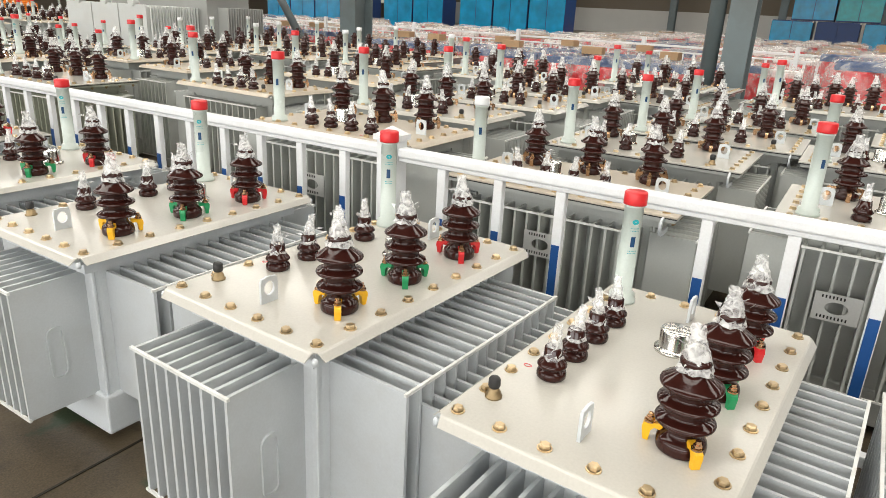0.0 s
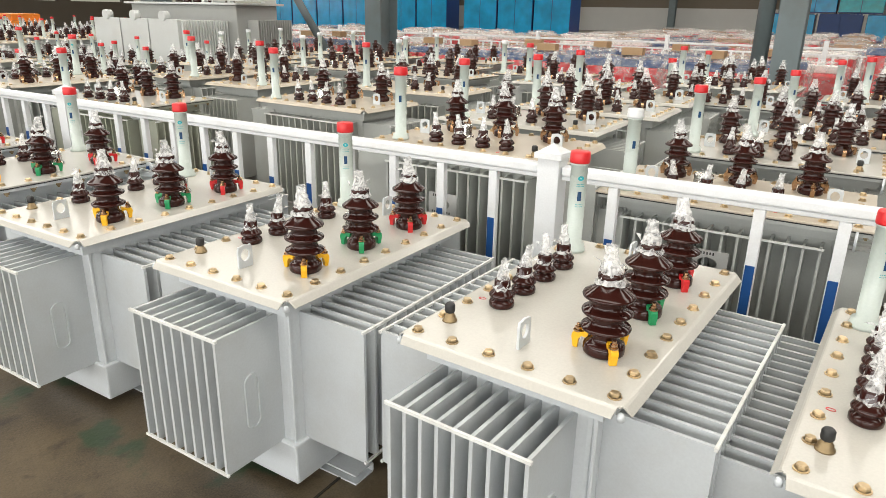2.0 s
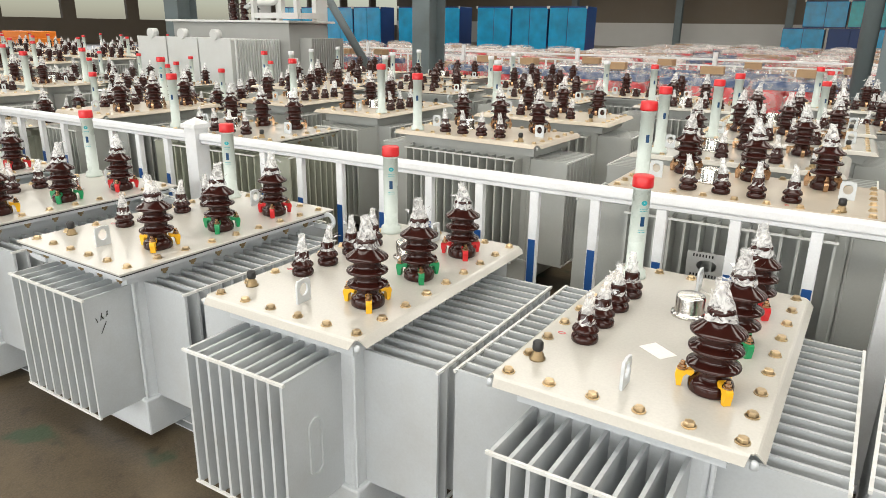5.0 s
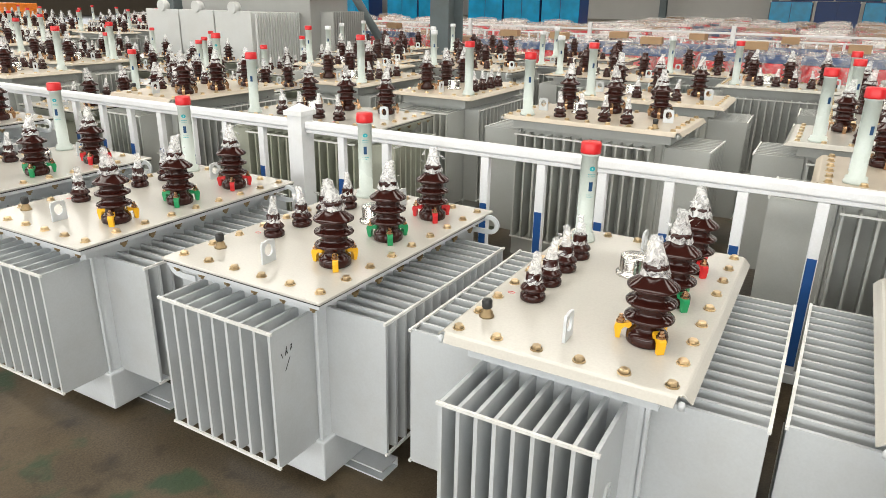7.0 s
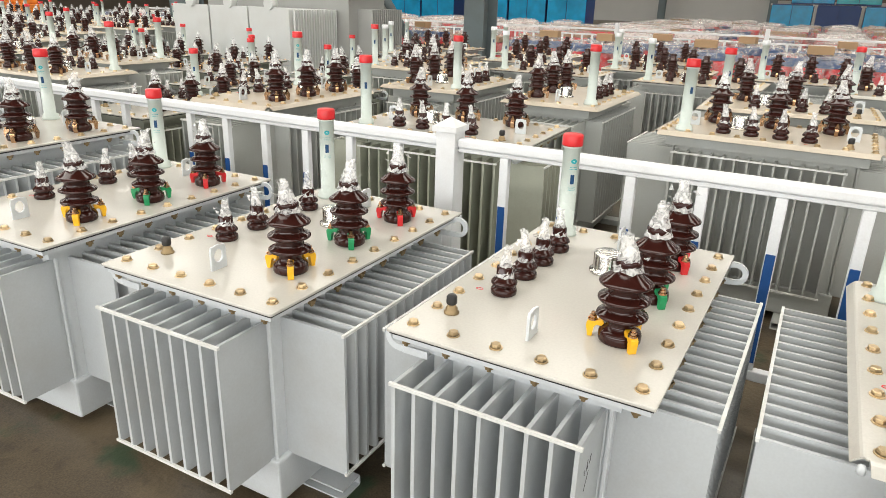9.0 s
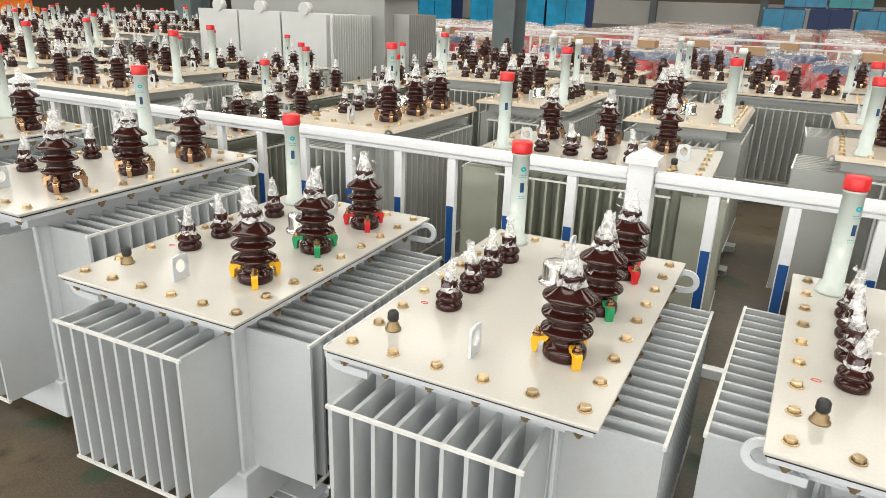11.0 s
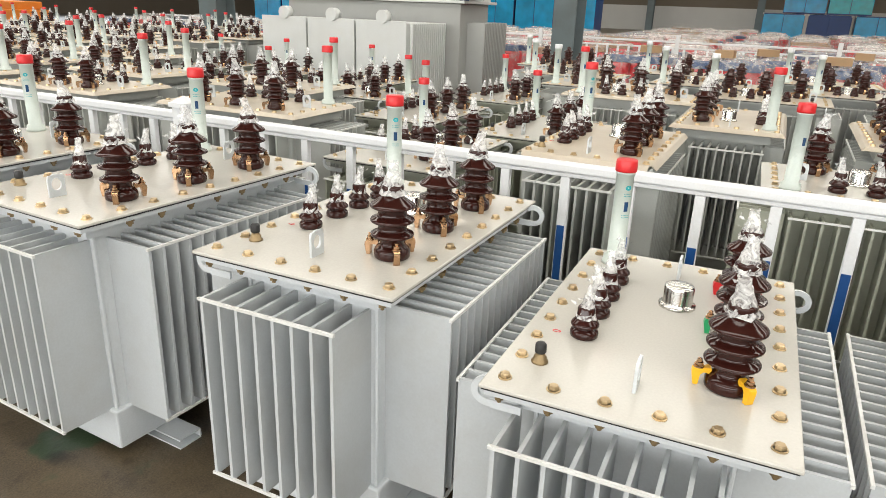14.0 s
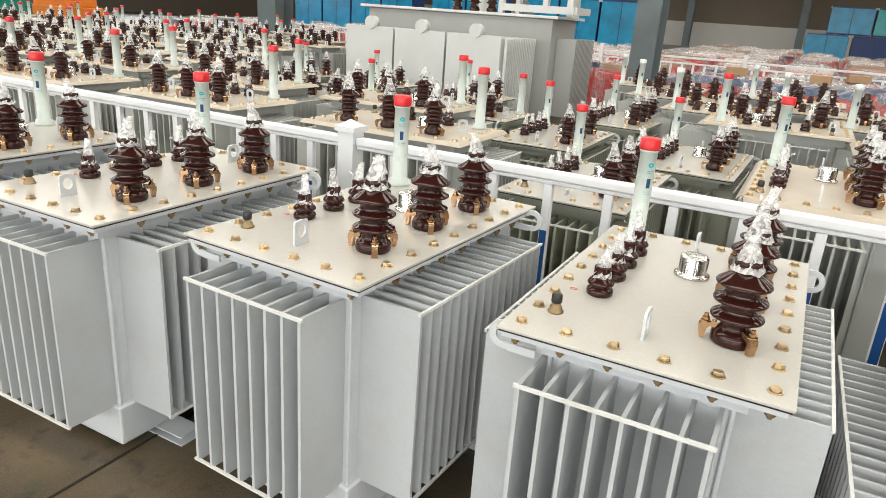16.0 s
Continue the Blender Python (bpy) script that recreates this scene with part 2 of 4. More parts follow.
def ringplate(bm, outer, inner, m):
    """A plate with a hole; outer and inner have as many points."""
    n = len(outer)
    L = [[bm.verts.new(m @ Vector((u, v, w))) for u, v in ring] for ring in (outer, inner) for w in (0, 1)]
    for a, b in ((0, 1), (1, 3), (3, 2), (2, 0)):
        for i in range(n):
            j = (i + 1) % n
            bm.faces.new((L[a][i], L[a][j], L[b][j], L[b][i]))


def strut(bm, a, b, w, d):
    a, b = Vector(a), Vector(b)
    q = (b - a).to_track_quat("Z", "Y").to_matrix().to_4x4()
    m = Matrix.Translation(a) @ q
    vs = box(bm, -w / 2, w / 2, -d / 2, d / 2, 0, (b - a).length)
    for v in vs:
        v.co = m @ v.co


def tube(bm, pts, r, seg=10):
    pts = [Vector(p) for p in pts]
    rings = []
    for i, p in enumerate(pts):
        t = (pts[min(i + 1, len(pts) - 1)] - pts[max(i - 1, 0)]).normalized()
        u = t.cross(Vector((0.13, 0.37, 0.92))).normalized()
        w = t.cross(u)
        rings.append([bm.verts.new(p + r * (u * math.cos(2 * math.pi * k / seg) + w * math.sin(2 * math.pi * k / seg))) for k in range(seg)])
    for a, b in zip(rings, rings[1:]):
        for k in range(seg):
            f = bm.faces.new((a[k], a[(k + 1) % seg], b[(k + 1) % seg], b[k]))
            f.smooth = True
    bm.faces.new(rings[0][::-1])
    bm.faces.new(rings[-1])


def mesh(name, bm, material):
    bmesh.ops.recalc_face_normals(bm, faces=bm.faces[:])
    me = bpy.data.meshes.new(name)
    bm.to_mesh(me)
    bm.free()
    me.materials.append(material)
    return me


def part(name, bm, material, parent, label="", m=None, kind=""):
    me = bm if isinstance(bm, bpy.types.Mesh) else mesh(name, bm, material)
    ob = new(name, me)
    ob.parent = parent
    if m is not None:
        ob.matrix_basis = m
    return tagged(ob, label, kind=kind)


def thing(name, label, category, m=None, group="", kind=""):
    ob = new(name)
    ob.empty_display_size = 0.1
    if m is not None:
        ob.matrix_basis = m
    return tagged(ob, label, category, group, kind)


def solid(name, bm, material, label="", category="", group="", kind="", m=None):
    ob = new(name, mesh(name, bm, material))
    if m is not None:
        ob.matrix_basis = m
    return tagged(ob, label, category, group, kind)

# ---- the hall ----
X0, X1, Y0, Y1 = -60.0, 26.0, -14.0, 82.0
bm = bmesh.new()
box(bm, X0 - 0.3, X1 + 0.3, Y0 - 0.3, Y1 + 0.3, -0.3, 0.0)
solid("floor", bm, M_FLOOR, "worn dark concrete factory floor with green stains", "floor", kind="structure")
bm = bmesh.new()
for ya, yb in zip((-14.3, -7.8, 0.2, 8.2, 16.2, 27.2, 41.2, 55.2, 71.2), (-10.2, -2.2, 5.8, 13.8, 24.8, 38.8, 52.8, 68.8, 82.3)):
    box(bm, X0 - 0.3, X1 + 0.3, ya, yb, ROOF, ROOF + 0.2)
box(bm, X0 - 0.3, -42.2, -14.3, 82.3, ROOF + 0.2, ROOF + 0.4)
box(bm, 18.2, X1 + 0.3, -14.3, 82.3, ROOF + 0.2, ROOF + 0.4)
solid("ceiling", bm, M_ROOF, "unseen grey sheet roof with long skylight openings", "ceiling", kind="structure")


def wall(name, bm, label):
    return solid(name, bm, M_WALL, label, "wall", kind="structure")


bm = bmesh.new()
box(bm, X0, X1, Y1, Y1 + 0.3, 0, ROOF)
wn_ = wall("wall_north", bm, "beige painted far wall of the hall")
bm = bmesh.new()
box(bm, X0, X1, Y1 - 0.06, Y1 - 0.003, 0, 2.6)
solid("trim", bm, M_WHITEW, "off-white painted lower band of the far wall", "trim", kind="structure")
# unseen wall, its openings added behind the fill lamp
bm = bmesh.new()
for za, zb in ((0, 2.2), (6.2, ROOF)):
    box(bm, X0, X1, Y0 - 0.3, Y0, za, zb)
for xa in range(-60, 27, 6):
    box(bm, xa, min(xa + 0.7, X1), Y0 - 0.3, Y0, 2.2, 6.2)
wall("wall_south", bm, "unseen beige wall with a row of added tall openings")
bm = bmesh.new()
for za, zb in ((0, 2.0), (7.0, ROOF)):
    box(bm, X0 - 0.3, X0, Y0, Y1, za, zb)
for ya in range(-14, 82, 6):
    box(bm, X0 - 0.3, X0, ya, ya + 1.2, 2.0, 7.0)
wall("wall_west", bm, "beige end wall with tall bright windows")
bm = bmesh.new()
box(bm, X1, X1 + 0.3, Y0, Y1, 0, ROOF)
wall("wall_east", bm, "plain beige end wall")


def column(x, y, w=0.42, d=0.6, h=ROOF):
    c = thing("steel_column", "grey-green painted steel H column of the hall", "column", pose(x, y, 0), "hall columns")
    b = bmesh.new()
    for s in (-1, 1):
        box(b, -w / 2, w / 2, s * d / 2 - 0.012, s * d / 2 + 0.012, 0.02, h)
    part("flange", b, M_COLUMN, c)
    b = bmesh.new()
    box(b, -0.01, 0.01, -d / 2 + 0.013, d / 2 - 0.013, 0.02, h)
    part("web", b, M_COLUMN, c)
    part("base_plate", bbox(-w / 2 - 0.08, w / 2 + 0.08, -d / 2 - 0.08, d / 2 + 0.08, 0, 0.02, 0.003), M_COLUMN, c)
    return c


def brace(a, b, r=0.09):
    bm = bmesh.new()
    tube(bm, [a, b], r, 14)
    return solid("steel_brace", bm, M_COLUMN, "slanting round steel brace beside a column", "brace", "hall braces")


# ---- a distribution transformer ----
HVP = ((0, 0), (0.051, 0), (0.0545, 0.003), (0.0555, 0.008), (0.0555, 0.022), (0.053, 0.03), (0.046, 0.036), (0.04, 0.041), (0.037, 0.048),
       (0.0375, 0.06), (0.0435, 0.069), (0.05, 0.072), (0.0625, 0.07), (0.0657, 0.071), (0.0665, 0.075), (0.065, 0.078), (0.0595, 0.0805), (0.054, 0.084),
       (0.047, 0.0875), (0.044, 0.092), (0.0435, 0.114), (0.05, 0.117), (0.0635, 0.115), (0.0667, 0.116), (0.0675, 0.12), (0.066, 0.123), (0.0605, 0.1255),
       (0.054, 0.129), (0.047, 0.1325), (0.044, 0.137), (0.0435, 0.159), (0.05, 0.162), (0.0645, 0.16), (0.0677, 0.161), (0.0685, 0.165), (0.067, 0.168),
       (0.06, 0.173), (0.047, 0.182), (0.036, 0.19), (0.029, 0.198), (0.028, 0.204), (0.033, 0.209), (0.034, 0.22), (0.031, 0.226), (0.018, 0.23),
       (0, 0.231))
LVP = ((0, 0), (0.036, 0), (0.039, 0.003), (0.0395, 0.014), (0.037, 0.02), (0.03, 0.025), (0.0275, 0.028), (0.0275, 0.031), (0.036, 0.032),
       (0.0395, 0.035), (0.0395, 0.039), (0.036, 0.045), (0.029, 0.052), (0.025, 0.058), (0.0245, 0.085), (0.021, 0.089), (0, 0.09))


def revmesh(name, prof, seg, material, scale=1.0):
    return mesh(name, revolve(bmesh.new(), [(r * scale, z * scale) for r, z in prof], seg), material)


def wrapmesh(seed, r0, h, z0):
    rg = random.Random(seed)
    b = bmesh.new()
    n, k = 16, 12
    rings = []
    lean = (rg.uniform(-0.012, 0.012), rg.uniform(-0.012, 0.012))
    for i in range(k):
        t = i / (k - 1)
        rr = r0 * (1 - 0.62 * min(1, t * 1.25) ** 0.9) * (1 + 0.45 * max(0, t - 0.82))
        pleat = rg.uniform(0, 6)
        rings.append([b.verts.new((lean[0] * t * t + rr * (1 + 0.10 * math.sin(5 * math.pi * j / 4 + pleat) + rg.uniform(-0.06, 0.06)) * math.cos(2 * math.pi * j / n + t),
                                   lean[1] * t * t + rr * (1 + 0.10 * math.sin(5 * math.pi * j / 4 + pleat) + rg.uniform(-0.06, 0.06)) * math.sin(2 * math.pi * j / n + t),
                                   z0 + h * t + rg.uniform(-0.004, 0.004))) for j in range(n)])
    for a, c in zip(rings, rings[1:]):
        for j in range(n):
            b.faces.new((a[j], a[(j + 1) % n], c[(j + 1) % n], c[j])).smooth = True
    # loose flaps of film
    for _ in range(3):
        j = rg.randrange(n)
        p = rings[rg.randrange(4, 10)][j].co
        d = Vector((math.cos(2 * math.pi * j / n), math.sin(2 * math.pi * j / n), rg.uniform(-0.3, 0.9)))
        q = [b.verts.new(p + d * s + Vector((rg.uniform(-1, 1), rg.uniform(-1, 1), rg.uniform(-1, 1))) * 0.010) for s in (0.004, 0.020, 0.030, 0.012)]
        b.faces.new(q)
    b.normal_update()
    me = mesh("film_wrap", b, M_WRAP)
    return me


ME_HV = revmesh("bushing", HVP, 28, M_PORC)
ME_LV = revmesh("bushing", LVP, 22, M_PORC)
ME_HVF = revmesh("bushing", HVP[::2] + HVP[-1:], 14, M_PORC)
ME_LVF = revmesh("bushing", LVP[::2] + LVP[-1:], 12, M_PORC)
WRAP_HV = [wrapmesh(s, 0.040, 0.095, 0.199) for s in range(6)]
WRAP_LV = [wrapmesh(s + 20, 0.028, 0.098, 0.056) for s in range(6)]


def boltmesh(material):
    b = bmesh.new()
    revolve(b, ((0, 0), (0.0175, 0), (0.0175, 0.003), (0.0145, 0.0035)), 18, smooth=False)
    revolve(b, ((0.0135, 0.003), (0.0135, 0.011), (0.011, 0.0135), (0, 0.0138)), 6, smooth=False)
    return mesh("bolt", b, material)


ME_BOLT = boltmesh(M_ZINC)
NB = bmesh.new()
revolve(NB, ((0, -0.030), (0.006, -0.030), (0.006, -0.022), (0.012, -0.022), (0.012, -0.012), (0.016, -0.012), (0.016, -0.009)), 6, smooth=False)
ME_NUT = mesh("nut", NB, M_NUTB)


def clampmesh(material):
    b = bmesh.new()
    w = 0.0095
    # hooked arm seen from the side: over the foot of the bushing and down to the lid
    outline = ((0.042, 0.043), (0.048, 0.034), (0.060, 0.036), (0.067, 0.028), (0.070, 0.001), (0.081, 0.001), (0.087, 0.030), (0.086, 0.040), (0.080, 0.046), (0.060, 0.047), (0.045, 0.052))
    m = Matrix(((1, 0, 0, 0), (0, 0, -2 * w, w), (0, 1, 0, 0), (0, 0, 0, 1)))
    prism(b, outline, m)
    return mesh("clamp", b, material)


ME_CLAMP = {"y": clampmesh(M_YEL), "g": clampmesh(M_GRN), "r": clampmesh(M_RED), "c": clampmesh(M_COPPER)}
b = bmesh.new()
revolve(b, ((0.0, 0.046), (0.013, 0.046), (0.013, 0.050), (0.011, 0.050)), 14, cx=0.072, smooth=False)
revolve(b, ((0.0095, 0.050), (0.0095, 0.059), (0.006, 0.060), (0.006, 0.068), (0, 0.069)), 6, cx=0.072, smooth=False)
ME_CBOLT = mesh("clamp_bolt", b, M_COPPER)


def eyeplate(name, material, w=0.062, h=0.080, hole=0.019, t=0.008):
    b = bmesh.new()
    n = 24
    out, inn = [], []
    for i in range(n):
        a = 2 * math.pi * i / n
        c, s = math.cos(a), math.sin(a)
        k = 1 / max(abs(c), abs(s))
        u, v = c * k * w / 2, s * k * h / 2
        # round the two upper corners
        if v > h / 2 - 0.016 and abs(u) > w / 2 - 0.016:
            u *= 0.86
            v *= 0.93
        out.append((u, v + h / 2))
        inn.append((hole * c, hole * 1.15 * s + h * 0.56))
    ringplate(b, out, inn, Matrix(((0, 0, t, -t / 2), (1, 0, 0, 0), (0, 1, 0, 0), (0, 0, 0, 1))))
    return mesh(name, b, material)


ME_LUG = eyeplate("lifting_lug", M_TANK)


def hookmesh():
    b = bmesh.new()
    out, inn = [], []
    for i in range(14):
        a = radians(-110 + 250 * i / 13)
        out.append((0.045 + 0.045 * math.cos(a), 0.042 * math.sin(a)))
        inn.append((0.045 + 0.026 * math.cos(a), 0.023 * math.sin(a)))
    n = len(out)
    R = [[b.verts.new((u, w, v)) for u, v in ring] for ring in (out, inn) for w in (-0.005, 0.005)]
    for a, c in ((0, 1), (1, 3), (3, 2), (2, 0)):
        for k in range(n - 1):
            b.faces.new((R[a][k], R[a][k + 1], R[c][k + 1], R[c][k]))
    for k in (0, -1):
        b.faces.new((R[0][k], R[1][k], R[3][k], R[2][k]))
    bmesh.ops.recalc_face_normals(b, faces=b.faces[:])
    box(b, -0.045, 0.036, -0.0045, 0.0045, -0.044, -0.022)
    return mesh("hook", b, M_TANK)


ME_HOOK = hookmesh()


def cupmesh():
    return revolve(bmesh.new(), ((0, 0), (0.056, 0), (0.056, 0.008), (0.047, 0.011), (0.045, 0.016), (0.0455, 0.062), (0.043, 0.068), (0.036, 0.071), (0, 0.073)), 26)




def finmesh(name, depth, height, along, material, emboss=False):
    """One flat cooling fin; it stands out along x or y from 0 to depth."""
    t = 0.0055
    b = bmesh.new()
    if along == "x":
        box(b, 0, depth, -t, t, 0, height)
    else:
        box(b, -t, t, -depth, 0, 0, height)
    return mesh(name, b, material)


def transformer(m, style="flat", H=0.79, clips="ygr", fine=True, lid_mat=None, tank_mat=None, cap="red", seed=0,
                fins_front=9, fin_x=(-0.28, 0.215), label="", bare=False, side=0.475):
    lid_mat, tank_mat = lid_mat or M_LID, tank_mat or M_TANK
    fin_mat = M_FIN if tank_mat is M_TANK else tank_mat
    rg = random.Random(seed)
    T = thing("transformer", label, "transformer", m, "oil transformers")
    rolled = style == "rolled"
    W, L = (0.319, 0.540) if rolled else (0.355, 0.572)
    if rolled:
        fin_x, side = (-0.228, 0.178), 0.512
    if tank_mat is not M_TANK:
        side = 0.350
    tx, ty = 0.235, 0.455
    # tank
    b = bmesh.new()
    box(b, -tx, tx, -ty, ty, 0.045, H - 0.03)
    bevelled(b, 0.022, 3)
    tank = part("tank", b, tank_mat, T)
    if fine:
        for sx in (-1, 1):
            for sy in (-1, 1):
                b = bbox(sx * tx - 0.006, sx * tx + 0.006, sy * ty - 0.006, sy * ty + 0.006, 0.20, H - 0.05, 0.003, 1)
                part("corner_seam", b, tank_mat, tank)
    b = bmesh.new()
    box(b, -tx - 0.02, tx + 0.02, -ty - 0.02, ty + 0.02, 0.043, 0.205)
    bevelled(b, 0.008)
    part("base_box", b, tank_mat, T)
    # rim flange under the lid
    b = bmesh.new()
    box(b, -W + 0.012, W - 0.012, -L + 0.012, L - 0.012, H - 0.032, H - (0.011 if rolled else 0.0165))
    box(b, -tx - 0.03, tx + 0.03, -ty - 0.04, ty + 0.04, H - 0.085, H - 0.0305)
    part("rim", b, tank_mat, T)
    if not rolled:
        b = bmesh.new()
        box(b, -W + 0.006, W - 0.006, -L + 0.006, L - 0.006, H - 0.0163, H - 0.0107)
        part("gasket", b, M_BLACK, T, "black rubber gasket")
    # skids
    for sy in (-1, 1):
        b = bmesh.new()
        box(b, -0.39, 0.39, -0.05, 0.05, 0.0, 0.006)
        box(b, -0.39, 0.39, -0.05, 0.05, 0.036, 0.042)
        box(b, -0.39, 0.39, -0.05 * sy - 0.003, -0.05 * sy + 0.003, 0.0065, 0.0355)
        part("skid", b, tank_mat, T, m=pose(0, sy * 0.27, 0))
    # lid
    b = bmesh.new()
    slope = ((0.0, 0.0), (0.005, -0.0012), (0.010, -0.0048), (0.026, -0.0225), (0.0235, -0.0242), (0.008, -0.0080), (0.003, -0.0050), (0.0, -0.0040))
    if rolled and fine:
        # flat top with four bent-down flanges, open at the corners
        box(b, -W, W, -L, L, H - 0.004, H)
        for nx, ny, half, reach in ((1, 0, L, W), (-1, 0, L, W), (0, 1, W, L), (0, -1, W, L)):
            fb = bmesh.new()
            ends = []
            for e in (-1, 1):
                ends.append([fb.verts.new((nx * (reach + o) - ny * e * (half - 0.006 - o * 0.25), ny * (reach + o) + nx * e * (half - 0.006 - o * 0.25), H + z)) for o, z in slope])
            q = len(slope)
            for k in range(q):
                fb.faces.new((ends[0][k], ends[0][(k + 1) % q], ends[1][(k + 1) % q], ends[1][k]))
            fb.faces.new(ends[0][::-1])
            fb.faces.new(ends[1])
            bmesh.ops.recalc_face_normals(fb, faces=fb.faces[:])
            part("lid_flange", fb, lid_mat, T)
    elif rolled:
        rings = [[b.verts.new((sx * (W + o), sy * (L + o), H + z)) for sx, sy in ((-1, -1), (1, -1), (1, 1), (-1, 1))] for o, z in slope]
        for r0, r1 in zip(rings, rings[1:]):
            for k in range(4):
                b.faces.new((r0[k], r0[(k + 1) % 4], r1[(k + 1) % 4], r1[k]))
        b.faces.new(rings[0])
        b.faces.new(rings[-1][::-1])
    else:
        box(b, -W, W, -L, L, H - 0.0105, H)
        bevelled(b, 0.003)
    part("lid", b, lid_mat, T)
    if rolled and fine:
        for sx in (-1, 1):
            for sy in (-1, 1):
                b = revolve(bmesh.new(), ((0, H - 0.033), (0.009, H - 0.033), (0.009, H - 0.020), (0.006, H - 0.014), (0, H - 0.012)), 14, sx * (W + 0.004), sy * (L + 0.004))
                part("corner_post", b, tank_mat, T)
    # bolts round the lid
    bx = W - (0.029 if rolled else 0.047)
    by = L - (0.035 if rolled else 0.060)
    spots = [(-bx + 2 * bx * i / 5, s * by) for s in (-1, 1) for i in range(6)] + [(s * bx, -by + 2 * by * i / 8) for s in (-1, 1) for i in range(1, 8)]
    if fine:
        for x, y in spots:
            part("bolt", ME_BOLT, None, T, m=pose(x, y, H, 0, 0, rg.uniform(0, 60)))
            if not rolled and (x > bx - 0.01 or y < -by + 0.01):
                side_row = abs(x) > bx - 0.01 and abs(y) < by - 0.01
                part("nut", ME_NUT, None, T, m=pose(x + (0.034 if side_row else 0), y - (0 if side_row else 0.034), H - 0.021))
    else:
        b = bmesh.new()
        for x, y in spots:
            revolve(b, ((0, H), (0.016, H), (0.0135, H + 0.011), (0, H + 0.012)), 6, x, y, False)
        part("bolt_pattern", b, M_ZINC, T, kind="stuff")
    # fins
    zt, zb = H - 0.105, 0.20
    fy = 0.712 if rolled else 0.650
    nf = fins_front
    nside = 16 if tank_mat is M_TANK else 14
    y0s, y1s = -0.40, 0.43
    banks = []
    for s in (-1, 1):
        banks.append((s, "y"))
        banks.append((s, "x"))
    for s, ax in banks:
        if ax == "y":
            n, lo, hi, base, out = nf, fin_x[0], fin_x[1], ty, fy
        else:
            n, lo, hi, base, out = nside, y0s, y1s, tx, side
        pos = [lo + (hi - lo) * i / (n - 1) for i in range(n)]
        d = out - base
        if fine:
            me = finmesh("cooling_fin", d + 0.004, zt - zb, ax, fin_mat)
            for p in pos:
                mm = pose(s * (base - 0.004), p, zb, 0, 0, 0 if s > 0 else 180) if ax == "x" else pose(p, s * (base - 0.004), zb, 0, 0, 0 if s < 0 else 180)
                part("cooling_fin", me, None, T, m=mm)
        else:
            b = bmesh.new()
            for p in pos:
                if ax == "x":
                    box(b, min(s * base, s * out), max(s * base, s * out), p - 0.0055, p + 0.0055, zb, zt)
                else:
                    box(b, p - 0.0055, p + 0.0055, min(s * base, s * out), max(s * base, s * out), zb, zt)
            part("fin_bank", b, fin_mat, T, kind="stuff")
        for z in (zb + 0.004, zt - 0.003):
            b = bmesh.new()
            if ax == "x":
                strut(b, (s * out, lo - 0.012, z), (s * out, hi + 0.012, z), 0.009, 0.009)
            else:
                strut(b, (lo - 0.012, s * out, z), (hi + 0.012, s * out, z), 0.009, 0.009)
            part("tie_bar", b, M_BAR, T)
    if fine and rolled:
        # pressed oval on the end fin's outer face
        b = bmesh.new()
        o, q = [], []
        for k in range(20):
            a = 2 * math.pi * k / 20
            o.append((0.032 * math.cos(a), 0.032 * math.sin(a) + (0.07 if math.sin(a) > 0 else -0.07)))
            q.append((0.024 * math.cos(a), 0.024 * math.sin(a) + (0.07 if math.sin(a) > 0 else -0.07)))
        ringplate(b, o, q, Matrix(((0, 0, 0.007, fin_x[1] + 0.005), (1, 0, 0, -0.585), (0, 1, 0, 0.42), (0, 0, 0, 1))))
        part("pressed_oval", b, fin_mat, T)
    # high-voltage bushings, with three clamps each
    hx, lx = (0.178, -0.193) if rolled else (0.190, -0.192)
    for k, y in enumerate((-0.305, -0.005, 0.305) if rolled else (-0.295, 0.018, 0.335)):
        hv = part("high_voltage_bushing", ME_HV if fine else ME_HVF, None, T, "dark brown glazed ribbed porcelain insulator", m=pose(hx, y, H, 0, 0, rg.uniform(0, 360)))
        if not bare:
            part("film_wrap", WRAP_HV[(seed + k * 2) % 6], None, hv, "crumpled clear plastic film")
        for az in (-50, 70, 190):
            cl = part("clamp", ME_CLAMP[clips[k]], None, T, m=pose(hx, y, H, 0, 0, az))
            if fine:
                part("clamp_bolt", ME_CBOLT, None, cl)
    for k, y in enumerate((-0.210, -0.072, 0.072, 0.213) if rolled else (-0.190, -0.035, 0.110, 0.260)):
        lv = part("low_voltage_bushing", ME_LV if fine else ME_LVF, None, T, "small dark brown glazed porcelain insulator", m=pose(lx, y, H, 0, 0, rg.uniform(0, 360)))
        if not bare:
            part("film_wrap", WRAP_LV[(seed + k) % 6], None, lv, "crumpled clear plastic film")
    # oil gauge pipe
    px, py = (-0.245, 0.410) if rolled else (-0.240, 0.452)
    r = 0.031
    pipe = part("oil_pipe", revolve(bmesh.new(), ((0, H), (0.046, H), (0.046, H + 0.010), (0.042, H + 0.013), (0.042, H + 0.028), (r, H + 0.031), (r, H + 0.330), (0.034, H + 0.331), (0.034, H + 0.338), (0, H + 0.339)), 22, px, py), M_PIPE, T, "pale green enamelled pipe")
    capm = {"red": M_RED, "white": M_FENCE}[cap]
    part("cap", revolve(bmesh.new(), ((0, H + 0.339), (0.037, H + 0.339), (0.0375, H + 0.345), (0.0365, H + 0.376), (0.034, H + 0.380), (0, H + 0.380)), 24, px, py), capm, pipe, cap + " plastic cap")
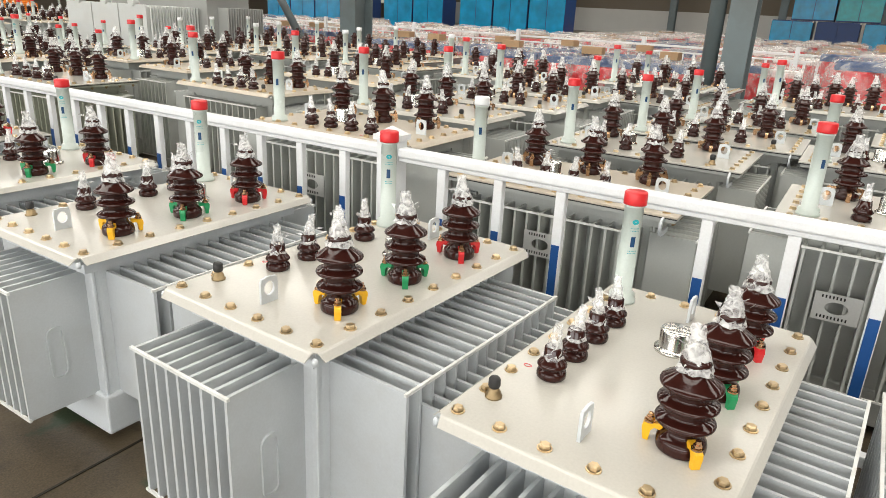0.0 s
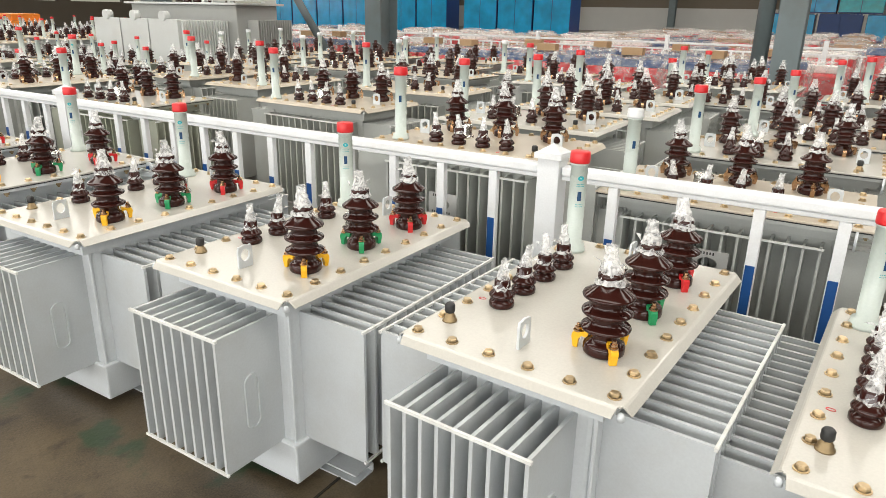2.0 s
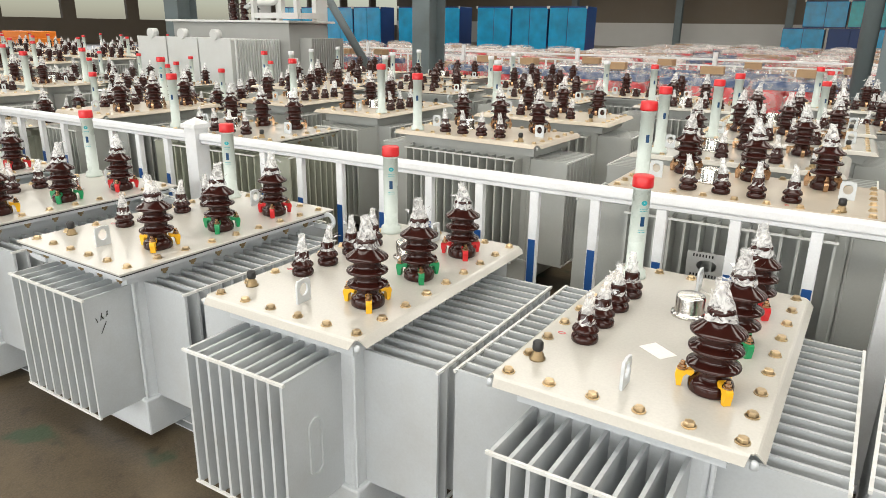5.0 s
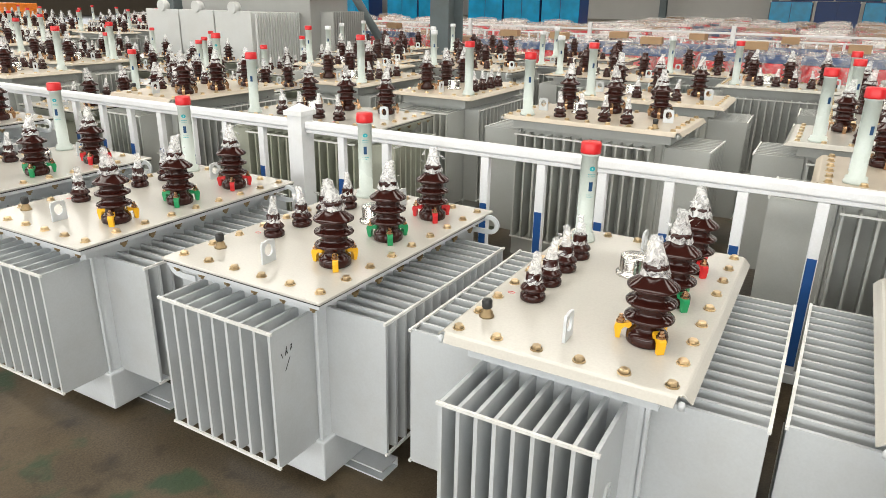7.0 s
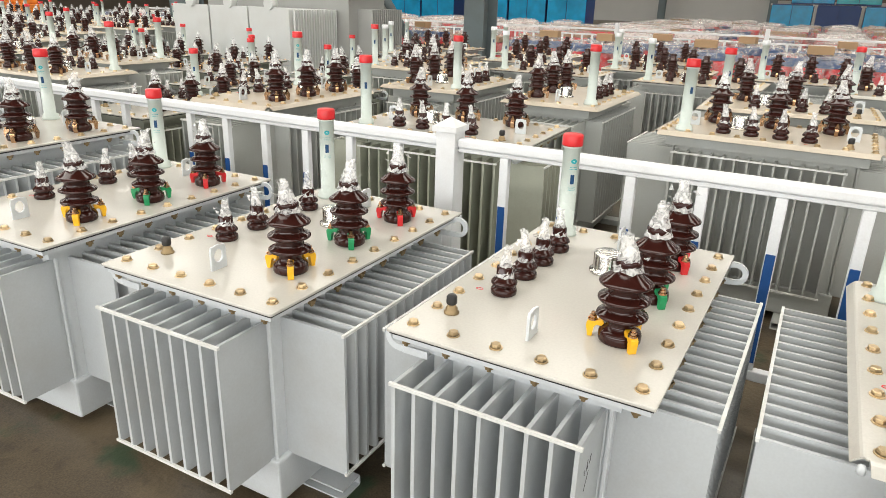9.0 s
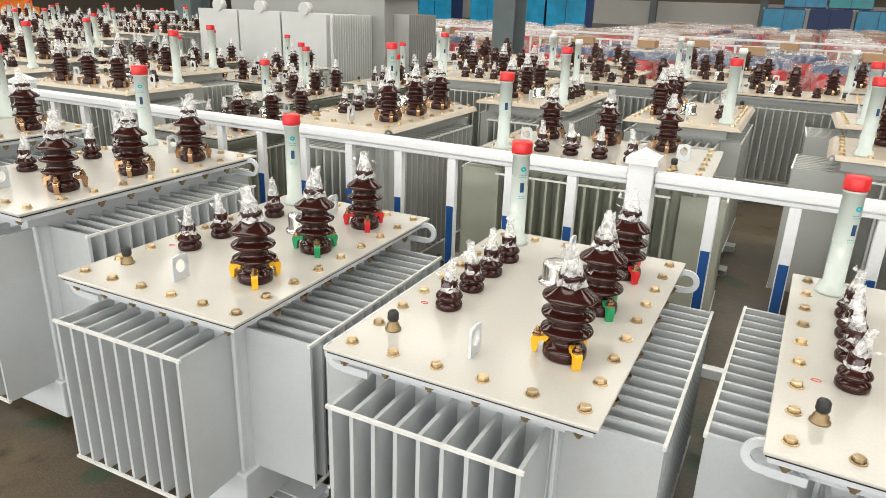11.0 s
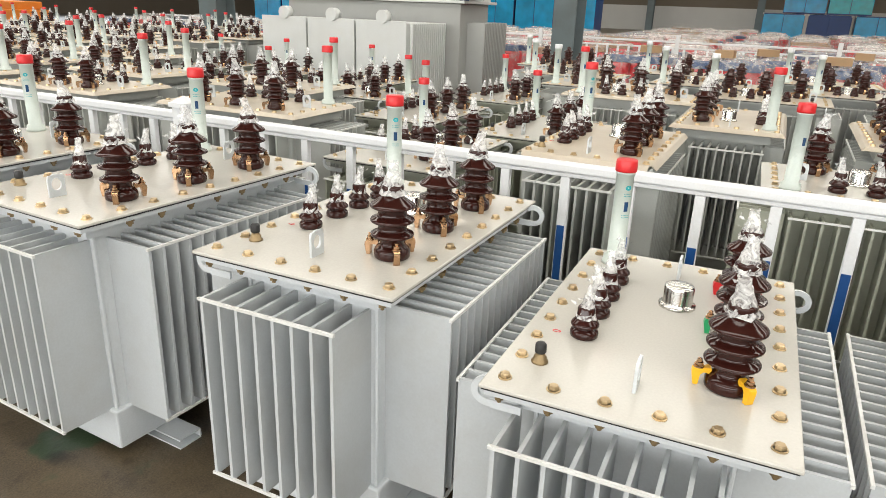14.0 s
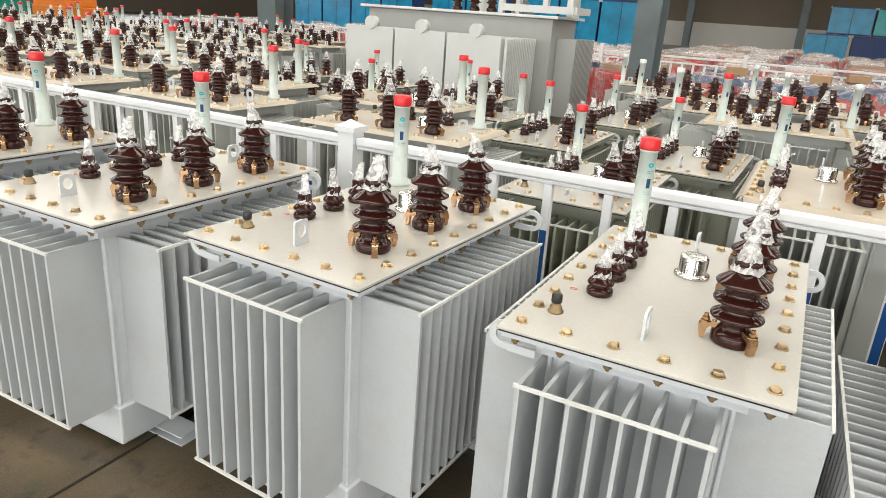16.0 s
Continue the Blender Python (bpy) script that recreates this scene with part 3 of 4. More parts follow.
    for az in ((-52,) if tank_mat is M_TANK else (-150, -55)):
        b = bmesh.new()
        for da in (-13, 0):
            a0, a1 = radians(az + da), radians(az + da + 13)
            q = [b.verts.new((px + rr * math.cos(a), py + rr * math.sin(a), z)) for rr, a, z in ((0.0322, a0, H + 0.20), (0.0322, a1, H + 0.20), (0.0322, a1, H + 0.235), (0.0322, a0, H + 0.235))]
            b.faces.new(q)
        part("gauge_window", b, M_DKBLUE, pipe)
    if fine:
        b = bmesh.new()
        q = []
        for k in range(16):
            a = 2 * math.pi * k / 16
            aa = radians(-50 + 20 * math.cos(a))
            q.append(b.verts.new((px + 0.0322 * math.cos(aa), py + 0.0322 * math.sin(aa), H + 0.285 + 0.009 * math.sin(a))))
        b.faces.new(q)
        part("oval_mark", b, M_TEAL, pipe)
        b = bmesh.new()
        for z in (0.262, 0.254, 0.185, 0.177):
            for a in range(-75, -25, 9):
                a0, a1 = radians(a), radians(a + 6)
                b.faces.new([b.verts.new((px + 0.0322 * math.cos(q), py + 0.0322 * math.sin(q), H + zz)) for q, zz in ((a0, z), (a1, z), (a1, z + 0.0025), (a0, z + 0.0025))])
        part("print_bars", b, M_TEAL, pipe, kind="stuff")
    # filler plug, vent cup, lifting lugs, hooks
    gx, gy = (-0.258, -0.395) if rolled else (-0.256, -0.395)
    plug = part("drain_plug", revolve(bmesh.new(), ((0, H), (0.022, H), (0.022, H + 0.005), (0.017, H + 0.007), (0.017, H + 0.017), (0.013, H + 0.020), (0.012, H + 0.027), (0, H + 0.027)), 16, gx, gy), M_NUTB, T, "dull brass plug")
    part("cap", revolve(bmesh.new(), ((0, H + 0.027), (0.013, H + 0.027), (0.0155, H + 0.031), (0.015, H + 0.050), (0.011, H + 0.055), (0, H + 0.056)), 12, gx, gy), M_BLACK, plug, "black rubber cap")
    if fine:
        b = bmesh.new()
        o = [(0.012 * math.cos(2 * math.pi * k / 16), 0.008 * math.sin(2 * math.pi * k / 16)) for k in range(16)]
        q = [(u * 0.8, v * 0.72) for u, v in o]
        ringplate(b, o, q, Matrix(((1, 0, 0, lx - 0.075), (0, 1, 0, -0.20), (0, 0, 0.0008, H + 0.0004), (0, 0, 0, 1))))
        part("ring_mark", b, M_RED, T, "small red printed ring")
    part("vent_cup", cupmesh(), M_STEEL, T, "polished chrome relief cap", m=pose(0.015, 0.16, H))
    for y in (-0.405, 0.405):
        part("lifting_lug", ME_LUG, None, T, m=pose(-0.01, y, H))
    if not rolled:
        part("hook", ME_HOOK, None, T, m=pose(W - 0.03, L - 0.06, H - 0.045))
        part("hook", ME_HOOK, None, T, m=pose(-W + 0.05, -L + 0.06, H - 0.05, 0, 0, 180))
    return T


ROLL = "low grey oil transformer with bent-edge cream lid, coloured clamps"
FLAT = "low grey oil transformer with flat bolted cream lid, coloured clamps"
TALL = "taller grey oil transformer with a flat cream lid and brass clamps"
lower = transformer(pose(-0.424, 1.708, 0, 0, 0, -3.2), "rolled", 0.728, seed=1, label=ROLL)
copy_thing(lower, pose(0.66, 1.76, 0))
roll = transformer(pose(-1.403, 1.692, 0, 0, 0, -3.4), "rolled", 0.795, seed=1, label=ROLL)
for x, y, a in ((-2.481, 1.692, -1.0), (-3.546, 1.660, -0.2)):
    copy_thing(roll, pose(x, y, 0, 0, 0, a))
flat = transformer(pose(-4.607, 1.652, 0, 0, 0, -1.2), "flat", 0.80, seed=2, label=FLAT)
for x, y, a in ((-5.640, 1.558, 0.1), (-6.637, 1.524, 1.2)):
    copy_thing(flat, pose(x, y, 0, 0, 0, a))
tall = transformer(pose(-7.620, 1.595, 0, 0, 0, 0.0), "flat", 0.926, "ccc", seed=3, fins_front=8, fin_x=(-0.25, 0.21), side=0.45, label=TALL)
tall2 = transformer(pose(-8.658, 1.510, 0, 0, 0, -3.2), "flat", 0.968, "ccc", seed=4, fins_front=8, fin_x=(-0.25, 0.21), side=0.45, label=TALL)
for x, y, a in ((-9.66, 1.40, 0), (-10.75, 1.30, 0)):
    copy_thing(tall2, pose(x, y, 0, 0, 0, a))

# ---- the field behind the railing ----
DUST = "dusty grey oil transformer with a flat cream lid and brass clamps"
rear = transformer(pose(-2.50, 3.05, 0, 0, 0, 90), "rolled", 0.985, "ccc", seed=5, tank_mat=M_REAR, lid_mat=M_LIDDUST, label="grey oil transformer with a dusty cream lid behind the railing")
copy_thing(rear, pose(-4.29, 3.90, 0, 0, 0, 88))
olive = transformer(pose(-5.90, 3.22, 0, 0, 0, 92), "flat", 0.94, "ccc", seed=6, tank_mat=M_OLIVE, label="olive-grey oil transformer with a flat cream lid")
dusty = transformer(pose(-7.25, 3.34, 0, 0, 0, 0), "rolled", 0.995, "ccc", seed=7, tank_mat=M_REAR, lid_mat=M_LIDDUST, label=DUST)
brown = transformer(pose(-1.22, 3.17, 0, 0, 0, 90), "flat", 0.86, "ccc", seed=8, tank_mat=M_REAR, lid_mat=M_LIDDUST, cap="white", label="dusty oil transformer with a white-capped oil pipe")
farA = transformer(pose(-1.14, 4.14, 0, 0, 0, 90), "flat", 0.90, "ccc", False, M_LID, M_REAR, seed=9, label="grey oil transformer with a clean cream lid in the back rows")
farB = transformer(pose(-2.67, 4.02, 0, 0, 0, 90), "rolled", 0.98, "ccc", False, M_LID, M_REAR, seed=10, label="grey oil transformer with a bent-edge lid in the back rows")
farC = transformer(pose(-5.65, 4.61, 0, 0, 0, 180), "rolled", 1.0, "ccc", False, M_LIDDUST, M_REAR, seed=11, label=DUST)
farD = transformer(pose(-8.42, 3.37, 0, 0, 0, 0), "flat", 0.81, "ccc", False, M_LID, M_OLIVE, seed=12, label="low olive-grey oil transformer in the back rows")
farE = transformer(pose(-6.6, 6.75, 0, 0, 0, 90), "flat", 0.96, "ccc", False, M_LIDDUST, M_REAR, seed=13, cap="white", bare=True, label="dusty oil transformer with bare insulators and a white-capped pipe")
P = {"A": farA, "B": farB, "C": farC, "D": farD, "E": farE}
FIELD = (
    "A 0.25 3.35 90|A 0.20 4.75 90|A -0.95 4.98 90|B -2.54 4.90 90|A -0.83 5.93 90|B -2.55 5.80 90|A -1.94 6.70 90|B -0.4 6.85 90|"
    "C -4.25 5.00 90|C -6.73 4.75 180|B -3.45 6.72 90|A 0.55 5.75 90|A 0.9 6.7 90|A -0.6 7.75 90|B -2.1 7.6 90|"
    "E -8.1 6.75 90|E -5.1 6.75 90|E -7.2 7.75 90|E -5.7 7.75 90|E -4.2 7.70 90|"
    "C -9.62 3.23 -90|C -10.28 4.25 -90|D -9.15 4.80 0|D -8.05 4.65 0|C -7.6 5.75 90|D -10.3 5.5 -90|D -9.0 6.35 0|"
    "D -10.75 6.45 0|D -12.1 6.5 0|C -11.3 3.2 -90|C -12.9 3.1 -90|C -14.5 3.2 -90|C -11.9 4.2 -90|C -13.5 4.2 -90|C -15.1 4.3 -90|"
    "D -11.9 5.3 -90|C -13.4 5.4 -90|C -15.0 5.4 -90|D -13.3 6.6 0|C -14.6 6.6 90|C -16.1 6.5 90|C -16.2 3.3 -90|C -16.8 4.4 -90|C -16.6 5.5 -90|"
    "C -18.0 3.6 -90|C -18.4 5.0 -90|C -17.7 7.0 90|C -19.3 7.2 90|C -15.2 8.2 90|C -16.8 8.2 90|C -18.4 8.4 90|C -20.0 8.6 90|C -15.5 9.5 90|C -17.1 9.5 90|C -18.7 9.6 90|"
    "E -8.7 7.8 90|E -9.2 9.0 90|E -7.6 9.0 90|E -6.0 9.0 90|A -2.0 8.6 90|C -19.6 4.2 -90|C -20.2 5.6 -90|C -21.8 4.6 -90|C -22.2 6.2 -90|C -21.6 7.6 90|C -22.0 9.0 90|C -23.8 7.9 90|C -20.6 10.2 90|C -22.4 10.4 90|C -24.4 9.6 90|C -16.5 11.0 90|C -18.2 11.2 90|C -20.0 11.8 90|C -18.6 12.9 90")
first = {"A", "B", "C", "D", "E"}
rf = random.Random(5)
for row in FIELD.split("|"):
    k, x, y, a = row.split()
    copy_thing(P[k], pose(float(x), float(y), 0, 0, 0, float(a) + rf.uniform(-1.5, 1.5)))


# ---- the white railing ----
FY, RAILZ = 2.486, 1.015


def post(x):
    p = thing("fence_post", "white powder-coated square steel railing post with a pyramid cap", "fence post", pose(x, FY, 0), "railing posts")
    part("shaft", bbox(-0.05, 0.05, -0.05, 0.05, 0.012, 1.060, 0.004), M_FENCE, p)
    b = bmesh.new()
    box(b, -0.062, 0.062, -0.062, 0.062, 1.060, 1.085)
    q = [b.verts.new(v) for v in ((-0.056, -0.056, 1.0855), (0.056, -0.056, 1.0855), (0.056, 0.056, 1.0855), (-0.056, 0.056, 1.0855), (0, 0, 1.122))]
    for i in range(4):
        b.faces.new((q[i], q[(i + 1) % 4], q[4]))
    b.faces.new(q[3::-1])
    part("cap", b, M_FENCE, p)
    part("foot", bbox(-0.09, 0.09, -0.09, 0.09, 0, 0.012, 0.002, 1), M_FENCE, p)


def panel(xa, xb, n):
    p = thing("railing", "white powder-coated railing panel with blue-banded upright bars", "fence", pose(0, FY, 0), "railing panels")
    part("top_rail", bbox(xb + 0.052, xa - 0.052, -0.030, 0.030, RAILZ - 0.027, RAILZ + 0.016, 0.010, 3), M_FENCE, p)
    part("under_rail", bbox(xb + 0.053, xa - 0.053, -0.020, 0.020, RAILZ - 0.046, RAILZ - 0.028, 0.003, 1), M_FENCE, p)
    part("bottom_rail", bbox(xb + 0.052, xa - 0.052, -0.022, 0.022, 0.20, 0.245, 0.005), M_FENCE, p)
    up = mesh("picket", bbox(-0.021, 0.021, -0.017, 0.017, 0.2455, RAILZ - 0.0465, 0.003, 1), M_FENCE)
    bl = mesh("blue_band", bbox(-0.0175, 0.0175, -0.0195, -0.0172, 0.28, 0.745, 0.001, 1), M_BLUE)
    for i in range(n):
        x = xa + (xb - xa) * (i + 1) / (n + 1)
        k = part("picket", up, None, p, m=pose(x, 0, 0))
        part("blue_band", bl, None, k, "dark blue reflective band")


POSTS = (1.78, -1.881, -5.54, -9.50, -13.2, -16.9, -20.6)
for x in POSTS:
    post(x)
for xa, xb in zip(POSTS, POSTS[1:]):
    panel(xa, xb, round((xa - xb) / 0.274) - 1)

# ---- the big power transformer ----
def big_transformer():
    T = thing("power_transformer", "large light grey power transformer with radiator banks", "transformer", pose(-12.2, 9.2, 0))
    part("tank", bbox(-1.5, 1.5, -0.45, 0.55, 0.15, 1.70, 0.01), M_BIGT, T, "mid-grey steel tank")
    part("tank_lid", bbox(-1.6, 1.6, -0.55, 0.65, 1.702, 1.74, 0.006), M_BIG, T)
    part("base_frame", bbox(-1.4, 1.4, -0.5, 0.6, 0, 0.148, 0.01), M_BIG, T)
    # three flat-fronted radiators with round header ends
    for k in range(3):
        x0 = -1.14 + k * 0.80
        r = part("radiator", bbox(x0, x0 + 0.77, -1.52, -1.50, 0.35, 1.45, 0.004), M_BIG, T, "white radiator end plate")
        me = mesh("radiator_plate", bbox(-0.012, 0.012, -1.495, -0.52, 0.38, 1.43, 0.003, 1), M_BIG)
        for i in range(8 if k < 2 else 14):
            n = 8 if k < 2 else 14
            part("radiator_plate", me, None, r, m=pose(x0 + 0.02 + 0.73 * i / (n - 1), 0, 0))
        b = bmesh.new()
        tube(b, [(x0 + 0.42, -1.56, 1.50), (x0 + 0.42, -1.44, 1.50)], 0.085, 20)
        part("header_pipe", b, M_BIG, r)
    me = mesh("radiator_fin", bbox(1.262, 1.30, -0.008, 0.008, 0.38, 1.43, 0.002, 1), M_BIG)
    for i in range(17):
        part("radiator_fin", me, None, T, m=pose(0, -1.46 + i * 0.06, 0))
    me = mesh("radiator_fin", bbox(1.502, 1.78, -0.008, 0.008, 0.38, 1.45, 0.002, 1), M_BIGT)
    for i in range(15):
        part("radiator_fin", me, None, T, m=pose(0, -0.2 + i * 0.06, 0))
    for k in range(3):
        part("insulator", ME_HV, None, T, "dark brown ribbed insulator", m=Matrix.Translation((-0.1 + k * 0.28, -0.2, 1.741)) @ Matrix.Diagonal((1.4, 1.4, 1.6, 1)))
    b = bmesh.new()
    for pts in (((0.75, -0.5, 1.82), (1.8, -0.5, 1.82)), ((0.75, 0.1, 1.82), (1.8, 0.1, 1.82)), ((1.8, -0.5, 1.82), (1.8, 0.1, 1.82)), ((0.75, -0.5, 1.741), (0.75, -0.5, 2.25)),
                ((1.75, -0.5, 1.82), (1.75, -0.5, 2.4)), ((0.75, 0.1, 1.741), (0.75, 0.1, 2.25)), ((1.4, -0.5, 1.82), (1.4, -0.5, 2.3))):
        strut(b, pts[0], pts[1], 0.07, 0.09)
    part("pipe_bracket", b, M_BIG, T, "white steel bracket")
    b = bmesh.new()
    tube(b, [(0.2, -0.2, 1.74), (0.2, -0.2, 1.95), (0.4, -0.2, 2.03), (0.9, -0.2, 2.04), (1.1, -0.2, 2.1), (1.15, -0.2, 2.3)], 0.05, 12)
    part("oil_line", b, M_BIG, T)
    b = bmesh.new()
    tube(b, [(-0.2, 0.35, 2.75), (1.9, 0.35, 2.75)], 0.38, 24)
    for x in (0.1, 1.5):
        box(b, x - 0.05, x + 0.05, 0.2, 0.5, 1.741, 2.5)
    part("conservator", b, M_BIG, T, "light grey cylindrical oil conservator")


big_transformer()

# ---- columns, braces ----
column(-10.2, 12.4)
column(-1.86, 10.6, 0.34, 0.36)
column(-20.8, 14.6, 0.62, 0.7)
bm = bmesh.new()
tube(bm, [(-2.20, 10.5, 0), (-2.20, 10.5, ROOF)], 0.11, 16)
solid("drain_pipe", bm, M_COLUMN, "grey-green round pipe beside the column", "pipe")
brace((-11.15, 12.3, 0.0), (-14.6, 12.3, 4.6))
for x, y in ((-33, 80), (-21, 80), (-10, 80), (-1, 80), (8, 80)):
    column(x, y, 0.7, 0.7)

# ---- wrapped dry transformers in crimson ----
def dry_unit(m, w, d, h, seed):
    rg = random.Random(seed)
    T = thing("dry_transformer", "crimson cast-resin transformer with a blue top under a loose plastic sheet", "transformer", m, "wrapped dry transformers")
    for k in (-1, 0, 1):
        b = revolve(bmesh.new(), ((0, 0.16), (w * 0.165, 0.16), (w * 0.170, 0.19), (w * 0.170, h - 0.17), (w * 0.165, h - 0.14), (0, h - 0.14)), 20, k * w * 0.32, 0)
        part("coil", b, M_CRIM, T)
    part("clamp_frame", bbox(-w / 2, w / 2, -d * 0.22, -d * 0.16, h - 0.135, h - 0.03, 0.006), M_NAVY, T, "navy steel clamp beam")
    part("clamp_frame", bbox(-w / 2, w / 2, d * 0.16, d * 0.22, h - 0.135, h - 0.03, 0.006), M_NAVY, T)
    part("base", bbox(-w / 2, w / 2, -d * 0.3, d * 0.3, 0, 0.15, 0.006), M_NAVY, T)
    b = bmesh.new()
    n = 28
    rings = []
    for z, s in ((0.12, 1.12), (0.4, 1.10), (h * 0.7, 1.07), (h - 0.1, 1.04), (h, 0.92), (h + 0.04, 0.5), (h + 0.03, 0.02)):
        ring = []
        for i in range(n):
            a = 2 * math.pi * i / n
            c, q = math.cos(a), math.sin(a)
            kk = (abs(c) ** 5 + abs(q) ** 5) ** -0.2
            j = rg.uniform(0.94, 1.06)
            ring.append(b.verts.new((c * kk * w * 0.54 * s * j, q * kk * d * 0.46 * s * j, z + rg.uniform(-0.03, 0.03))))
        rings.append(ring)
    for a, c in zip(rings, rings[1:]):
        for i in range(n):
            f = b.faces.new((a[i], a[(i + 1) % n], c[(i + 1) % n], c[i]))
            f.smooth = True
    part("plastic_sheet", b, M_SHEET, T, "loose translucent plastic sheet")
    part("carton", bbox(-0.14 + rg.uniform(-0.2, 0.2), 0.14 + rg.uniform(-0.05, 0.2), -0.1, 0.12, h + 0.045, h + 0.16, 0.004), M_CARTON, T, "small brown carton")
    return T


dry = [dry_unit(pose(-4.3, 11.2, 0, 0, 0, 4), 1.3, 0.8, 1.0, 1), dry_unit(pose(-2.9, 10.9, 0, 0, 0, -3), 1.25, 0.9, 1.02, 2),
       dry_unit(pose(0.15, 10.3, 0, 0, 0, -2), 1.5, 0.9, 1.28, 3)]
DRY = "0 1.9 10.9|1 3.4 11|2 -0.2 12.6|0 -5.9 11.4|1 -7.4 11.3|0 -8.7 12.0|1 -3.9 12.9|0 -2.4 12.8|1 -5.4 13.0|0 -6.9 13.0|1 -11.8 12.8|0 -13.0 13.0|1 -14.4 13.2|2 1.4 12.8|2 3.0 13.0"
for row in DRY.split("|"):
    k, x, y = row.split()
    copy_thing(dry[int(k)], pose(float(x), float(y), 0, 0, 0, rf.uniform(-8, 8)))
def far_dry(m, seed):
    rg = random.Random(seed)
    h, w = rg.uniform(0.72, 0.92), 1.25
    T = thing("dry_transformer", "crimson transformer under a crumpled plastic sheet, far across the hall", "transformer", m, "wrapped dry transformers")
    part("coil_block", bbox(-w / 2, w / 2, -0.3, 0.3, 0.0, h - 0.16, 0.06), M_CRIM, T)
    part("clamp_frame", bbox(-w / 2, w / 2, -0.16, 0.16, h - 0.155, h - 0.02, 0.01), (M_CARTON, M_NAVY, M_CARD)[seed % 3], T)
    b = bmesh.new()
    n = 18
    rings = []
    for z, q in ((0.10, 1.12), (h * 0.6, 1.08), (h - 0.06, 1.04), (h + 0.02, 0.85), (h + 0.05, 0.4), (h + 0.03, 0.02)):
        rings.append([b.verts.new((w * 0.55 * q * rg.uniform(0.92, 1.08) * math.cos(2 * math.pi * k / n) * 1.1, 0.40 * q * rg.uniform(0.9, 1.1) * math.sin(2 * math.pi * k / n) * 1.1, z + rg.uniform(-0.05, 0.05))) for k in range(n)])
    for a, c in zip(rings, rings[1:]):
        for k in range(n):
            b.faces.new((a[k], a[(k + 1) % n], c[(k + 1) % n], c[k]))
    part("plastic_sheet", b, M_SHEET, T, "crumpled translucent plastic sheet")
    return T


far_kinds = [far_dry(pose(-11.5 + 1.9 * k, 15.0, 0), k) for k in range(6)]
for iy in range(13):
    for ix in range(20):
        y = 19.6 + iy * 2.6
        x = -31 + ix * 1.95 + rf.uniform(-0.3, 0.3)
        if (x < -15 and y > 33) or x > 7:
            continue
        copy_thing(far_kinds[rf.randrange(6)], pose(x, y, 0, 0, 0, rf.uniform(-15, 15)))


# ---- the far railing ----
def far_panel(xa, xb, y):
    p = thing("railing", "white railing panel far across the hall", "fence", pose(0, y, 0), "far railing panels")
    part("top_rail", bbox(xa, xb - 0.11, -0.03, 0.03, 1.0, 1.05, 0.005, 1), M_FENCE, p)
    part("mid_rail", bbox(xa, xb - 0.11, -0.02, 0.02, 0.86, 0.90, 0.005, 1), M_FENCE, p)
    part("bottom_rail", bbox(xa, xb - 0.11, -0.02, 0.02, 0.2, 0.245, 0.005, 1), M_FENCE, p)
    me = mesh("picket", bbox(-0.028, 0.028, -0.014, 0.014, 0.246, 0.859, 0.003, 1), M_FENCE)
    n = round((xb - xa) / 0.28)
    for i in range(n):
        part("picket", me, None, p, m=pose(xa + (xb - xa) * (i + 0.5) / n, 0, 0))
    part("post", bbox(xb - 0.10, xb, -0.05, 0.05, 0, 1.2, 0.004, 1), M_FENCE, p)


for i in range(9):
    far_panel(-27.0 + i * 3.6, -23.4 + i * 3.6, 18.2)


# ---- blue cabinets far off ----
def cabinet(x, y, z, w, d, h, m1, label):
    c = thing("cabinet", label, "cabinet", pose(x, y, z), "film-wrapped cabinets")
    part("body", bbox(-w / 2, w / 2, -d / 2, d / 2, 0, h, 0.02), M_CABD, c)
    for s in (-1, 1):
        b = bbox(s * w / 4 - w / 4 + 0.02, s * w / 4 + w / 4 - 0.02, -d / 2 - 0.05, -d / 2 - 0.004, 0.1, h - 0.08, 0.015)
        part("door", b, m1, c)
    for sx in (-1, 1):
        part("corner_pad", bbox(sx * w / 2 - 0.08, sx * w / 2 + 0.03, -d / 2 - 0.07, -d / 2 - 0.051, h - 0.12, h + 0.03, 0.01), M_CARD, c)


for i in range(9):
    cabinet(-17.9 - i * 2.45 - (1.2 if i > 2 else 0) - (1.4 if i > 4 else 0), 40.5, 0, 2.35, 1.6, 3.0, M_CAB, "tall blue cabinet wrapped in glossy film")
for k, (x, z) in enumerate(((-5.2, 0), (-2.8, 0), (-0.4, 0), (-4.2, 1.62), (-1.9, 1.62), (5.2, 0), (7.6, 0), (5.4, 1.62), (7.8, 1.62))):
    cabinet(x * 1.45, 68, z * 1.35, 3.2, 2.0, 2.15, (M_CABT, M_CAB)[k % 2] if z else (M_CAB, M_CABD)[k % 2], "stacked film-wrapped blue and turquoise cabinet")


# ---- small things ----
bm = bbox(-0.045, 0.045, -0.030, 0.030, 0, 0.0012, 0.0004, 1)
solid("paper_card", bm, M_CARD, "small blank white paper card on the lid", "card", m=pose(-2.478, 1.533, 0.7952, 0, 0, -35))


